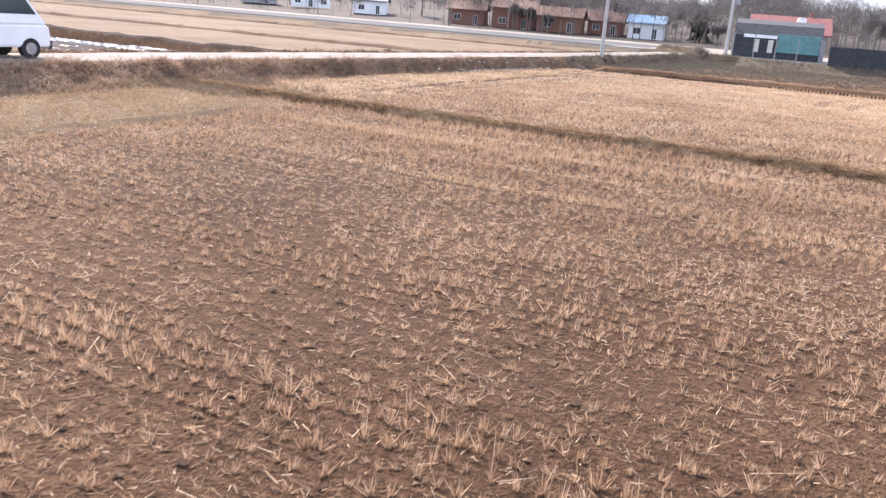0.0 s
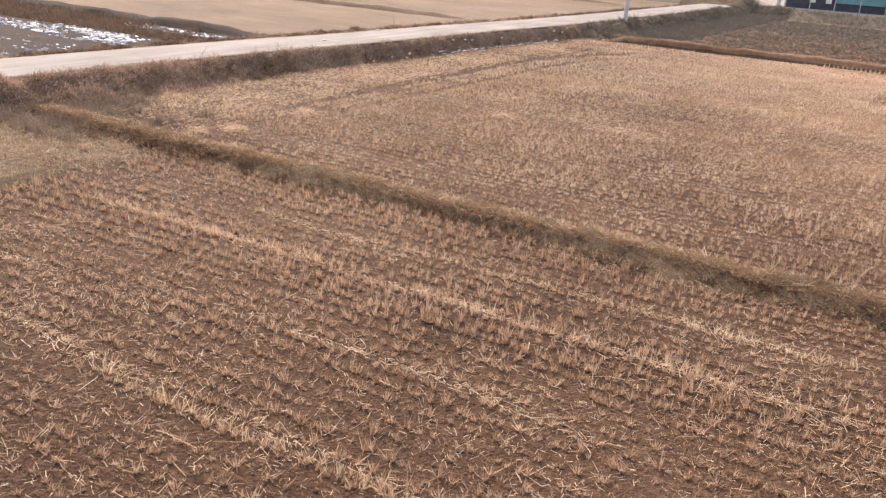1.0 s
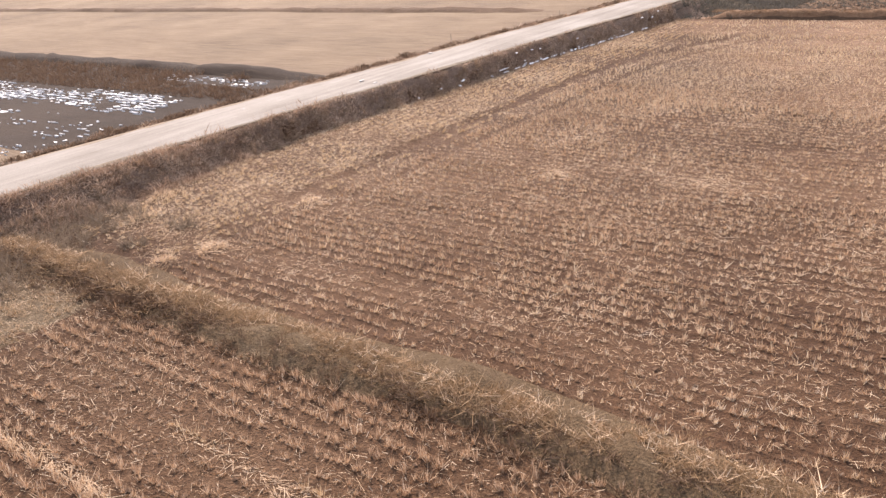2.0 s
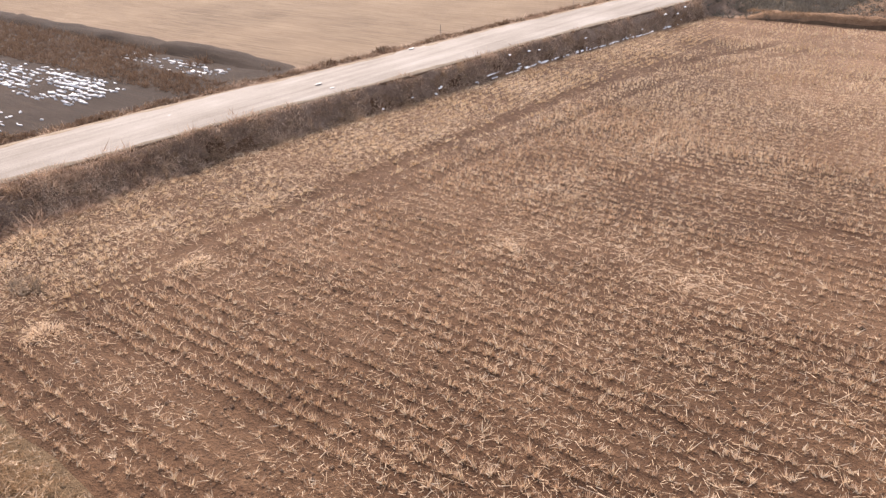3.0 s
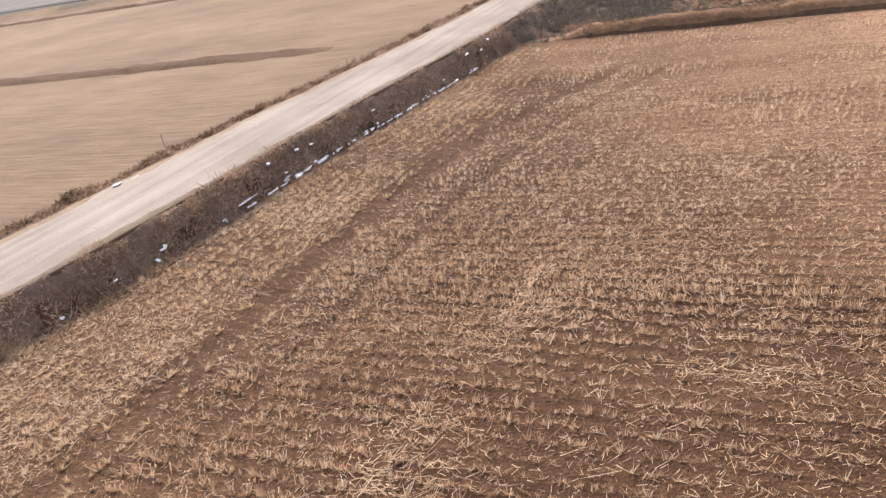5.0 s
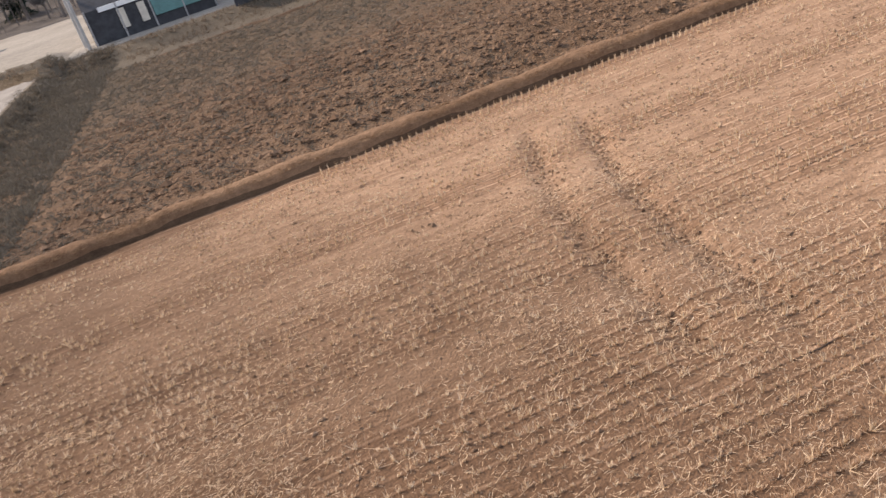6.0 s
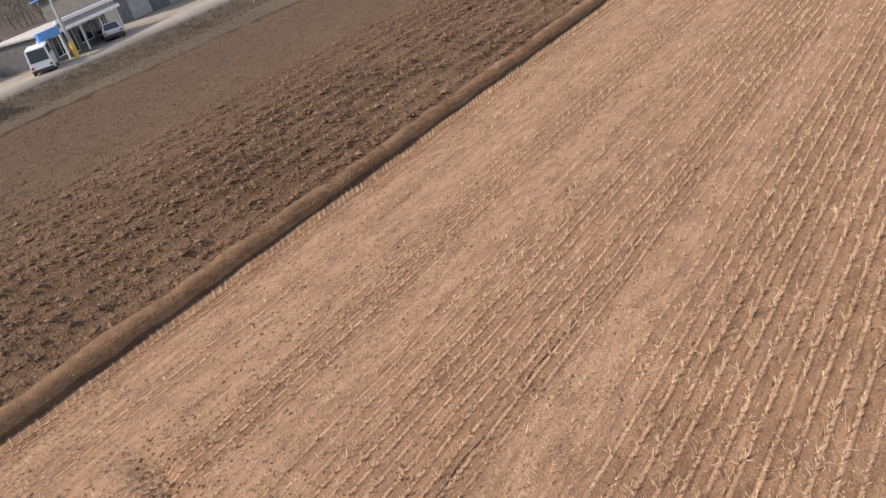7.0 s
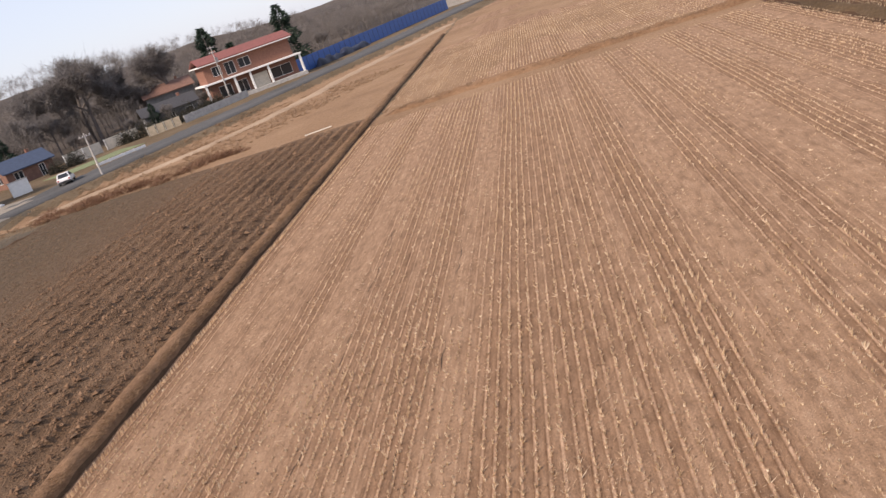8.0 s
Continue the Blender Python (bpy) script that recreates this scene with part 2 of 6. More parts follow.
# dark soil of the west bunds; elsewhere painted shade on side faces
M_SOILSHADE = earth("dark_soil_and_side_shade", (0.06, 0.035, 0.02), (0.11, 0.066, 0.039), (0.17, 0.108, 0.066), small=4.0, bump=1.0)
M_STRAW = blades("rice_straw", [(0.0, (0.16, 0.092, 0.046)), (0.3, (0.40, 0.268, 0.152)), (0.55, (0.68, 0.51, 0.335)), (1.0, (0.92, 0.80, 0.62))])
M_STUB = blades("brown_rice_stubs", [(0.0, (0.13, 0.073, 0.034)), (0.3, (0.37, 0.242, 0.13)), (0.55, (0.67, 0.488, 0.303)), (1.0, (0.92, 0.78, 0.57))])
M_BROWNSTUB = blades("weathered_brown_stubs", [(0.0, (0.11, 0.058, 0.03)), (0.3, (0.31, 0.188, 0.107)), (0.55, (0.53, 0.352, 0.219)), (0.8, (0.72, 0.53, 0.355)), (1.0, (0.90, 0.73, 0.53))])
M_LITTER = blades("loose_straw", [(0.0, (0.42, 0.264, 0.152)), (0.5, (0.65, 0.467, 0.298)), (1.0, (0.88, 0.73, 0.54))])
M_CHAFF = blades("brown_chaff", [(0.0, (0.10, 0.058, 0.03)), (0.4, (0.22, 0.135, 0.075)), (0.8, (0.36, 0.24, 0.14)), (1.0, (0.52, 0.375, 0.235))])
M_WEED = blades("dry_weeds", [(0.0, (0.08, 0.057, 0.04)), (0.4, (0.175, 0.127, 0.086)), (0.75, (0.285, 0.212, 0.145)), (1.0, (0.46, 0.355, 0.25))])
M_TURF = blades("bund_turf_blades", [(0.0, (0.10, 0.057, 0.031)), (0.4, (0.215, 0.131, 0.074)), (0.75, (0.34, 0.22, 0.13)), (1.0, (0.50, 0.355, 0.22))], scale=0.9)
M_BRUSH = blades("dead_brush", [(0.0, (0.065, 0.037, 0.025)), (0.32, (0.165, 0.10, 0.067)), (0.5, (0.38, 0.258, 0.175)), (0.68, (0.53, 0.38, 0.262)), (1.0, (0.68, 0.52, 0.37))], patch=0.7, scale=1.3)
M_OLIVE = blades("olive_winter_turf", [(0.0, (0.108, 0.063, 0.032)), (0.4, (0.25, 0.155, 0.082)), (0.7, (0.40, 0.264, 0.15)), (1.0, (0.52, 0.37, 0.215))], patch=0.5, scale=0.9)
M_DARKWEED = blades("dark_ditch_weeds", [(0.0, (0.052, 0.030, 0.019)), (0.4, (0.128, 0.077, 0.047)), (0.75, (0.22, 0.14, 0.088)), (1.0, (0.37, 0.258, 0.165))], patch=0.5, scale=1.5)
M_DITCHWEED = blades("brown_ditch_weeds", [(0.0, (0.05, 0.029, 0.0175)), (0.4, (0.117, 0.069, 0.041)), (0.75, (0.21, 0.132, 0.08)), (1.0, (0.37, 0.25, 0.158))], patch=0.5, scale=1.5)
M_GREYWEED = blades("grey_winter_weeds", [(0.0, (0.06, 0.05, 0.038)), (0.5, (0.125, 0.105, 0.08)), (1.0, (0.22, 0.185, 0.14))])
M_DRYGRASS = blades("bleached_strip_grass", [(0.0, (0.16, 0.102, 0.056)), (0.4, (0.33, 0.222, 0.129)), (0.75, (0.49, 0.352, 0.219)), (1.0, (0.70, 0.55, 0.38))], patch=0.5, scale=0.8)
M_RUST = blades("rusty_brush", [(0.0, (0.15, 0.088, 0.052)), (0.5, (0.30, 0.197, 0.121)), (1.0, (0.48, 0.355, 0.235))])
M_RUSTTWIG = blades("russet_bush_twigs", [(0.0, (0.10, 0.05, 0.03)), (0.5, (0.21, 0.115, 0.07)), (1.0, (0.34, 0.205, 0.13))])
M_CLOD = blades("soil_clods", [(0.0, (0.095, 0.052, 0.029)), (0.5, (0.168, 0.099, 0.058)), (0.9, (0.24, 0.15, 0.093)), (1.0, (0.31, 0.213, 0.142))], rough=0.95, thin=0.0)
M_DRYCRUMB = blades("dry_soil_crumbs", [(0.0, (0.11, 0.065, 0.038)), (0.5, (0.21, 0.13, 0.08)), (1.0, (0.30, 0.20, 0.13))], rough=0.95, thin=0.0)
M_CRUMB = blades("soil_crumbs", [(0.0, (0.085, 0.046, 0.026)), (0.5, (0.15, 0.088, 0.051)), (0.9, (0.215, 0.135, 0.083)), (1.0, (0.27, 0.185, 0.12))], rough=0.95, thin=0.0)
M_SNOW = plain("ditch_snow", (0.84, 0.81, 0.765), rough=0.5, grime=0.1, scale=6.0)
M_ICE = plain("old_snow", (0.50, 0.48, 0.455), rough=0.45, grime=0.2, scale=6.0)


# ---- mesh helpers ----
RNG = np.random.default_rng(7)


def raw_mesh(name, verts, faces, mats, index=None, smooth=False):
    """A mesh from arrays: all faces have the same number of corners."""
    me = bpy.data.meshes.new(name)
    verts = np.asarray(verts, dtype=np.float32)
    faces = np.asarray(faces, dtype=np.int32)
    n, k = faces.shape
    me.vertices.add(len(verts))
    me.vertices.foreach_set("co", verts.ravel())
    me.loops.add(n * k)
    me.loops.foreach_set("vertex_index", faces.ravel())
    me.polygons.add(n)
    me.polygons.foreach_set("loop_start", np.arange(0, n * k, k, dtype=np.int32))
    for m in mats:
        me.materials.append(m)
    if index is not None:
        me.polygons.foreach_set("material_index", np.asarray(index, dtype=np.int32))
    me.polygons.foreach_set("use_smooth", np.full(n, smooth))
    me.update(calc_edges=True)
    me.validate()
    return me


def part(name, bm, material, parent, label=""):
    me = bpy.data.meshes.new(name)
    bm.to_mesh(me)
    bm.free()
    me.materials.append(material)
    ob = new(name, me)
    ob.parent = parent
    if label:
        tagged(ob, label)
    return ob


def thing(name, m, label, category, group="", kind=""):
    """An Empty at the base of a thing; its parts go under it."""
    ob = new(name)
    ob.empty_display_size = 0.3
    ob.matrix_world = m
    return tagged(ob, label, category, group, kind)


def smooth(a, b, x):
    t = np.clip((x - a) / (b - a), 0, 1)
    return t * t * (3 - 2 * t)


def value_noise(x, y, cell, seed):
    """Smooth noise in -1..1 on arrays of metres."""
    tab = np.random.default_rng(seed).uniform(-1, 1, (256, 256))
    u, v = np.asarray(x) / cell, np.asarray(y) / cell
    i, j = np.floor(u).astype(int), np.floor(v).astype(int)
    fu, fv = u - i, v - j
    fu, fv = fu * fu * (3 - 2 * fu), fv * fv * (3 - 2 * fv)
    i0, i1, j0, j1 = i % 256, (i + 1) % 256, j % 256, (j + 1) % 256
    return (tab[i0, j0] * (1 - fu) + tab[i1, j0] * fu) * (1 - fv) + (tab[i0, j1] * (1 - fu) + tab[i1, j1] * fu) * fv


def blade_mesh(name, base, tip, width, mat):
    """Thin three-cornered blades from base to tip points, one island each."""
    d = tip - base
    side = np.cross(d, RNG.normal(size=d.shape))
    side /= np.linalg.norm(side, axis=1)[:, None] + 1e-9
    w = np.asarray(width).reshape(-1, 1) * 0.5
    v = np.stack([base - side * w, base + side * w, tip], axis=1).reshape(-1, 3)
    f = np.arange(len(v)).reshape(-1, 3)
    return raw_mesh(name, v, f, [mat])


def ribbon_mesh(name, a, b, width, mat):
    """Thin four-cornered straws from a to b."""
    d = b - a
    side = np.cross(d, np.array([0.0, 0.0, 1.0]) + RNG.normal(scale=0.4, size=d.shape))
    side /= np.linalg.norm(side, axis=1)[:, None] + 1e-9
    w = np.asarray(width).reshape(-1, 1) * 0.5
    v = np.stack([a - side * w, a + side * w, b + side * w * 0.6, b - side * w * 0.6], axis=1).reshape(-1, 3)
    return raw_mesh(name, v, np.arange(len(v)).reshape(-1, 4), [mat])


def tufts(name, x, y, z, n, height, spread, width, mat):
    """n blades at every place: a tuft of dry grass or a stubble hill."""
    k = len(x)
    bx = np.repeat(x, n) + RNG.normal(scale=spread * 0.22, size=k * n)
    by = np.repeat(y, n) + RNG.normal(scale=spread * 0.22, size=k * n)
    base = np.stack([bx, by, np.repeat(z, n) - 0.01], axis=1)
    ang = RNG.uniform(0, 2 * math.pi, k * n)
    own = RNG.gamma(6.0, 1 / 6.0, k)
    out = np.abs(RNG.normal(scale=spread, size=k * n)) * np.repeat(own, n)
    lean = RNG.normal(scale=0.3, size=(k, 2)) * spread
    h = np.repeat(np.broadcast_to(height, k), n) * RNG.uniform(0.45, 1.15, k * n)
    tip = base + np.stack([np.cos(ang) * out + np.repeat(lean[:, 0], n), np.sin(ang) * out + np.repeat(lean[:, 1], n), h * np.repeat(np.clip(own, 0.5, 1.5), n)], axis=1)
    return blade_mesh(name, base, tip, np.repeat(np.broadcast_to(width, k), n) * RNG.uniform(0.7, 1.3, k * n), mat)


# ---- lie of the land; x runs along the planted rows ----
ROAD_Y = np.array([-400.0, -60.0, 0.0, 24.0, 32.0, 39.0, 47.0, 56.0, 69.0, 90.0, 106.0])
ROAD_X = np.array([-38.0, -26.4, -24.1, -22.85, -22.35, -21.5, -20.9, -19.9, -19.0, -18.0, -17.0])


def road_x(y):
    return np.interp(y, ROAD_Y, ROAD_X)


def bank_foot(y):
    """Distance from the road's middle to the foot of its steep field-side bank."""
    return np.interp(y, [10, 22, 26, 28, 30.5, 36, 60], [3.3, 3.1, 2.9, 2.6, 2.15, 2.0, 2.05])


def field_edge(y):
    """Distance from the road's middle to the first row of stubble."""
    return bank_foot(y) + 0.22


def street_y(x):
    """Near edge of the village street."""
    return np.interp(x, [-400, -20, 20, 40, 60, 76, 98, 126, 172, 233, 420], [112, 98.5, 99, 100.5, 103, 104, 96, 85, 68, 50, 0])


FURROW = 1.3
TRACKS = ((1.05, 53.6, -1.0, 43.6, -0.45, 0.0), (2.35, 53.0, 0.4, 43.0, -0.45, 0.0))


def land(x, y):
    x, y = np.broadcast_arrays(np.asarray(x, float), np.asarray(y, float))
    z = 0.025 * value_noise(x, y, 0.8, 3) + 0.03 * value_noise(x, y, 5.0, 4)
    d = x - road_x(y)
    on = smooth(108, 100, y)
    foot = np.where(y < 58, bank_foot(y), 3.3)
    bank = np.where(d > 0, smooth(0, 1, (foot - d) / (foot - 1.58)), smooth(3.2, 1.7, np.abs(d + 0.15))) * 0.72 * on
    ditch = -0.10 * np.exp(-((d - foot - 0.1) / 0.14) ** 2) * smooth(33, 40, y) * smooth(60, 56, y)
    tram = np.interp(y, [24, 32, 40, 44, 47, 50, 54], [-16.2, -16.1, -15.9, -15.5, -14.9, -14.0, -12.0]) + 0.15 * value_noise(y, y * 0 + 1, 2.0, 15)
    wheel = np.minimum(np.abs(x - tram), np.abs(x - tram - 1.55) + 0.1)           # tractor wheel ruts inside the headland
    z = z - 0.07 * smooth(0.36, 0.1, wheel) * smooth(25, 28, y) * smooth(54, 51, y)
    lumps = 0.16 * value_noise(x, y, 0.9, 5) + 0.09 * value_noise(x, y, 0.4, 16)
    z = z + bank + ditch + lumps * smooth(0.12, 0.45, bank) * smooth(0.72, 0.62, bank)
    up = smooth(-3.2, -0.4, y - street_y(x))
    z = z + 0.8 * up
    # ploughed land
    pl = smooth(57.8, 58.6, y) * smooth(92.2, 91.2, y) * smooth(-14, -11, x) * smooth(80, 77, x)
    z = z + pl * (0.115 * (1 + 0.5 * value_noise(x, y, 4, 12)) * smooth(75, 62, y) * smooth(-12, 14, x) * np.sin(y * 2 * math.pi / FURROW + 0.3 * value_noise(x, y, 6, 8)) + 0.07 * value_noise(x, y, 0.5, 6) + 0.045 * value_noise(x, y, 0.22, 7))
    # hills behind the village
    back = y - street_y(x)
    hill = smooth(48, 170, back) * (5.5 + 3 * value_noise(x, y, 60, 9) + 11 * smooth(150, 215, x))
    hill = hill + smooth(190, 700, back) * 16 + smooth(700, 2500, back) * 40
    hill = hill + 0.8 * value_noise(x, y, 14, 10) * smooth(55, 100, back)
    hill = hill * (1 - 0.6 * smooth(20, 60, x) * smooth(25, -30, x - y))
    west = smooth(-150, -420, x) * smooth(60, 250, y + 0.2 * x) * 14
    for ax, ay, bx, by, cx, cy in TRACKS:                        # sunken wheel tracks
        px, py = bx - ax, by - ay
        k = np.clip(((x - ax) * px + (y - ay) * py) / (px * px + py * py), 0, 1)
        bow = 4 * k * (1 - k)
        gap = np.hypot(x - ax - k * px - cx * bow, y - ay - k * py - cy * bow)
        z = z - 0.09 * smooth(0.42, 0.12, gap)
    return z + hill + west


def axis(marks):
    """Coordinates that run from mark to mark with the given steps."""
    out = [marks[0][0]]
    for (a, step), (b, _) in zip(marks, marks[1:]):
        n = max(1, round((b - a) / step))
        out += list(a + (b - a) * (np.arange(n) + 1) / n)
    return np.array(out)


def build_ground():
    gx = axis([(-3000, 500), (-1000, 100), (-400, 20), (-120, 4), (-40, 0.5), (-28, 0.22), (-22.5, 0.14), (-16.5, 0.36), (-3, 0.18), (4, 0.5), (20, 0.8), (82, 1.5), (160, 4), (400, 20), (1000, 150), (3000, 1)])
    gy = axis([(-3000, 500), (-1000, 120), (-200, 20), (-30, 2), (-6, 0.3), (20, 0.15), (24, 0.28), (58, 0.21), (76, 0.4), (93, 1.0), (130, 2.5), (200, 5), (420, 20), (1000, 200), (3000, 1)])
    X, Y = np.meshgrid(gx, gy, indexing="ij")
    Z = land(X, Y)
    nx, ny = len(gx), len(gy)
    v = np.stack([X.ravel(), Y.ravel(), Z.ravel()], axis=1)
    i = (np.arange(nx - 1)[:, None] * ny + np.arange(ny - 1)[None, :]).ravel()
    f = np.stack([i, i + ny, i + ny + 1, i + 1], axis=1)
    cx, cy = v[f, 0].mean(axis=1), v[f, 1].mean(axis=1)
    jx = cx + 0.35 * value_noise(cx, cy, 0.7, 21)
    jy = cy + 0.25 * value_noise(cx, cy, 0.7, 22)
    d = jx - road_x(jy)
    back = jy - street_y(jx)
    idx = np.full(len(f), 1)
    idx[(np.abs(d) < 4.4) & (jy < 60)] = 8                       # brushy road banks
    idx[(d > 4.0) & (jy < 22.8) & (jx < 78)] = 0                 # stubble fields
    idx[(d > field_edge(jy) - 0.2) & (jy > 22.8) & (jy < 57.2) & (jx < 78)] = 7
    idx[(cx + 0.9 * value_noise(cx, cy, 1.6, 23) + 0.5 * value_noise(cx, cy, 0.5, 24) < -15.2) & (jy < 21.6) & (d > 2.4)] = 1
    idx[(jy > 58) & (jy < 92) & (jx + 1.6 * value_noise(jx, jy, 3.0, 26) > -15.5) & (jx < 79.5)] = 2    # ploughed
    idx[(jy >= 91.6) & (back < -1) & (jx > -16.5) & (jx < 76)] = 9
    idx[(jx >= 78) & (jy < 56.5) & (back < -6)] = 7
    idx[(jx >= 79.5) & (jy >= 57) & (back < -2.5)] = 10
    headland = (jx > 72.8) & (jx < 78.5) & (jy > 22.8) & (jy < 56.6)
    idx[headland | ((jx >= 78) & (jy < 56.5) & (back < -6) & (value_noise(jx, jy, 8.0, 25) > -0.15))] = 10     # turning strip and smooth patches without rows
    left = d < -4.5
    idx[left & (jy > 40)] = 3
    idx[left & (jy <= 40) & (jy > 27)] = 4
    idx[left & (jy <= 27)] = 3
    # embankment face below the street: its shade put in as darker margin soil
    idx[(back > -1.5) & (back <= 1.0) & (jx < 86)] = 9
    idx[(back > 1.0) & (back < 50)] = 5
    idx[(back > 7.5) & (back < 50) & (jx > 100) & (jx < 260)] = 1      # rough grass round the houses
    idx[(back > 1.0) & (back < 12.5 + 0.8 * value_noise(jx, jy, 4.0, 27)) & (jx > 96) & (jx < 260)] = 11      # street forecourt
    idx[(back > 1.0) & (back < 34) & (jx < -24)] = 11
    idx[back >= 50] = 6
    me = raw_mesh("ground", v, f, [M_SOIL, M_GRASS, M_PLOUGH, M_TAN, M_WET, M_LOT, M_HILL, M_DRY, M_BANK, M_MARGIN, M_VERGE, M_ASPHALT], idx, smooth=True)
    tagged(new("ground", me), "winter farmland of brown soil, stubble and dry grass", "ground", kind="structure")


build_ground()


def strip(name, centre, profile, mat, label, category, wobble=0.0, seed=1, taper=False, cut=None, others=(), faces=None, ragged=()):
    """A long low form: a cross-section (offset, height) carried along a line of points."""
    centre = np.asarray(centre, float)
    tan = np.gradient(centre, axis=0)
    tan /= np.linalg.norm(tan, axis=1)[:, None]
    nor = np.stack([tan[:, 1], -tan[:, 0]], axis=1)
    prof = np.asarray(profile, float)
    off = np.repeat(prof[None, :, 0], len(centre), axis=0)
    for col, amp in ragged:                                      # uneven inner edge
        off[:, col] += amp * (value_noise(centre[:, 1], centre[:, 0] * 0 + col * 3, 1.3, seed) + 0.6 * value_noise(centre[:, 1], centre[:, 0] * 0 + col * 5, 0.4, seed))
    P = centre[:, None, :] + nor[:, None, :] * off[:, :, None]
    x, y = P[..., 0], P[..., 1]
    z = np.repeat(prof[None, :, 1], len(centre), axis=0)
    if taper:
        run = np.linspace(0, len(centre) - 1, len(centre))
        end = smooth(0, 8, np.minimum(run, run[::-1]))[:, None]
        z = np.where(z > 0, z * end - 0.05 * (1 - end), z)
    if wobble:
        lift = smooth(0.02, 0.15, z)
        z = z + wobble * lift * (value_noise(x, y, 0.9, seed) + 0.7 * value_noise(x, y, 0.3, seed + 1))
        x = x + wobble * lift * value_noise(x, y, 0.7, seed + 2)
        y = y + wobble * lift * value_noise(x, y, 0.7, seed + 3)
    n, k = x.shape
    v = np.stack([x.ravel(), y.ravel(), z.ravel()], axis=1)
    i = (np.arange(n - 1)[:, None] * k + np.arange(k - 1)[None, :]).ravel()
    f = np.stack([i, i + k, i + k + 1, i + 1], axis=1)
    kind = np.array(faces) if faces else (np.arange(k - 1) >= (cut if cut else k)).astype(int)      # columns from cut on are darkened: the shaded side's tone put into colour
    me = raw_mesh(name, v, f, [mat, M_SOILSHADE, *others], np.tile(kind, n - 1), smooth=True)
    return tagged(new(name, me), label, category, kind="structure")


def line(ax, ay, bx, by, step=0.3):
    n = max(2, int(math.hypot(bx - ax, by - ay) / step))
    t = np.linspace(0, 1, n)
    return np.stack([ax + (bx - ax) * t, ay + (by - ay) * t], axis=1)


def wander(points, reach, seed):
    points[:, 1] += reach * value_noise(points[:, 0], points[:, 0] * 0 + 3, 2.6, seed) + 0.4 * reach * value_noise(points[:, 0], points[:, 0] * 0 + 7, 0.8, seed)
    return points


BUND = [(-1.1, -0.12), (-0.85, 0.05), (-0.6, 0.26), (-0.35, 0.36), (-0.1, 0.38), (0.15, 0.38), (0.38, 0.34), (0.6, 0.22), (0.85, 0.05), (1.1, -0.12)]
LOW = [(-0.8, -0.12), (-0.6, 0.03), (-0.4, 0.12), (-0.15, 0.18), (0.1, 0.21), (0.25, 0.19), (0.42, 0.14), (0.65, 0.05), (0.95, -0.08)]
strip("bund_south", wander(line(-20.5, 22.2, 77, 21.6, 0.2), 0.3, 35), [(a, b * 0.75 if b > 0 else b) for a, b in LOW], M_LOWBUND, "low earth bund with matted dry grass between fields", "bund", 0.15, 31, True)
# last face column, on the south foot: shade put into a darker colour
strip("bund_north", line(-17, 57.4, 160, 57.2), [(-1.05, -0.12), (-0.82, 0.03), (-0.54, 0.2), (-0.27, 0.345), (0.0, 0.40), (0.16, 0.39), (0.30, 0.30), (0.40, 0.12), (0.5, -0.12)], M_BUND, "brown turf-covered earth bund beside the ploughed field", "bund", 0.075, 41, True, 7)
strip("bund_east", line(77.2, 56.6, 77.6, -40), BUND, M_BUND, "earth bund crossing between two stubble fields", "bund", 0.13, 51, True)
strip("bund_short", line(-15.2, 21.2, -15.0, 6.0), [(a * 0.4, b * 0.2) for a, b in BUND], M_LOWBUND, "small earth ridge beside a grassy strip", "bund", 0.10, 61, True)
# the ridge's thin line of shade is put into its dark colour
strip("bund_plough", wander(line(-12, 91.8, 76, 91.4, 0.6), 0.3, 75), [(a * 0.35, b * 0.3) for a, b in BUND], M_SOILSHADE, "thin earth ridge at the end of the ploughed land", "bund", 0.08, 71, True)
for k, yy in enumerate((39.6, 60.0, 93.5, 130.0)):
    strip("bund_west", line(-25.2, yy, -200, yy + 2, 0.8), [(a * 0.85, b * (0.75 if k == 0 else 0.5)) for a, b in BUND], M_WET if k == 0 else M_SOILSHADE, "dark earth bund between straw-coloured fields", "bund", 0.10, 81 + k, True)
ry = np.concatenate([np.arange(-120, 14, 0.8), np.arange(14, 62, 0.15), np.arange(62, 103, 0.8)])
# last two face columns: the slab side's shade painted as dark colour
strip("farm_road", np.stack([road_x(ry), ry], axis=1), [(-1.64, 0.50), (-1.58, 0.745), (-1.30, 0.772), (-0.7, 0.785), (0, 0.775), (0.7, 0.785), (1.34, 0.768), (1.54, 0.75), (1.58, 0.70), (1.60, 0.25)],
      M_ROAD, "pale concrete farm road with soil-covered edges on an embankment", "road", seed=95, others=(M_SPILL,), faces=(2, 2, 0, 0, 0, 0, 2, 1, 1), ragged=((1, 0.05), (2, 0.16), (6, 0.12)))
TRACK_X, TRACK_Y = np.array(((80, 100), (90, 91), (98, 84), (108, 78.5), (122, 74.5), (138, 71.5), (160, 65), (190, 56.5))).T
tk = np.arange(80, 190, 0.8)
strip("dirt_track", wander(np.stack([tk, np.interp(tk, TRACK_X, TRACK_Y)], axis=1), 0.5, 77), [(-1.7, -0.1), (-1.5, 0.05), (-0.6, 0.07), (0.0, 0.1), (0.6, 0.07), (1.5, 0.05), (1.7, -0.1)], M_TRACK, "pale beaten dirt track between street verge and fields", "track", 0.04, 78, True)
KERB = [(3.4, 0.4), (3.3, 0.86), (0, 0.92), (-3.3, 0.86), (-3.4, 0.6)]
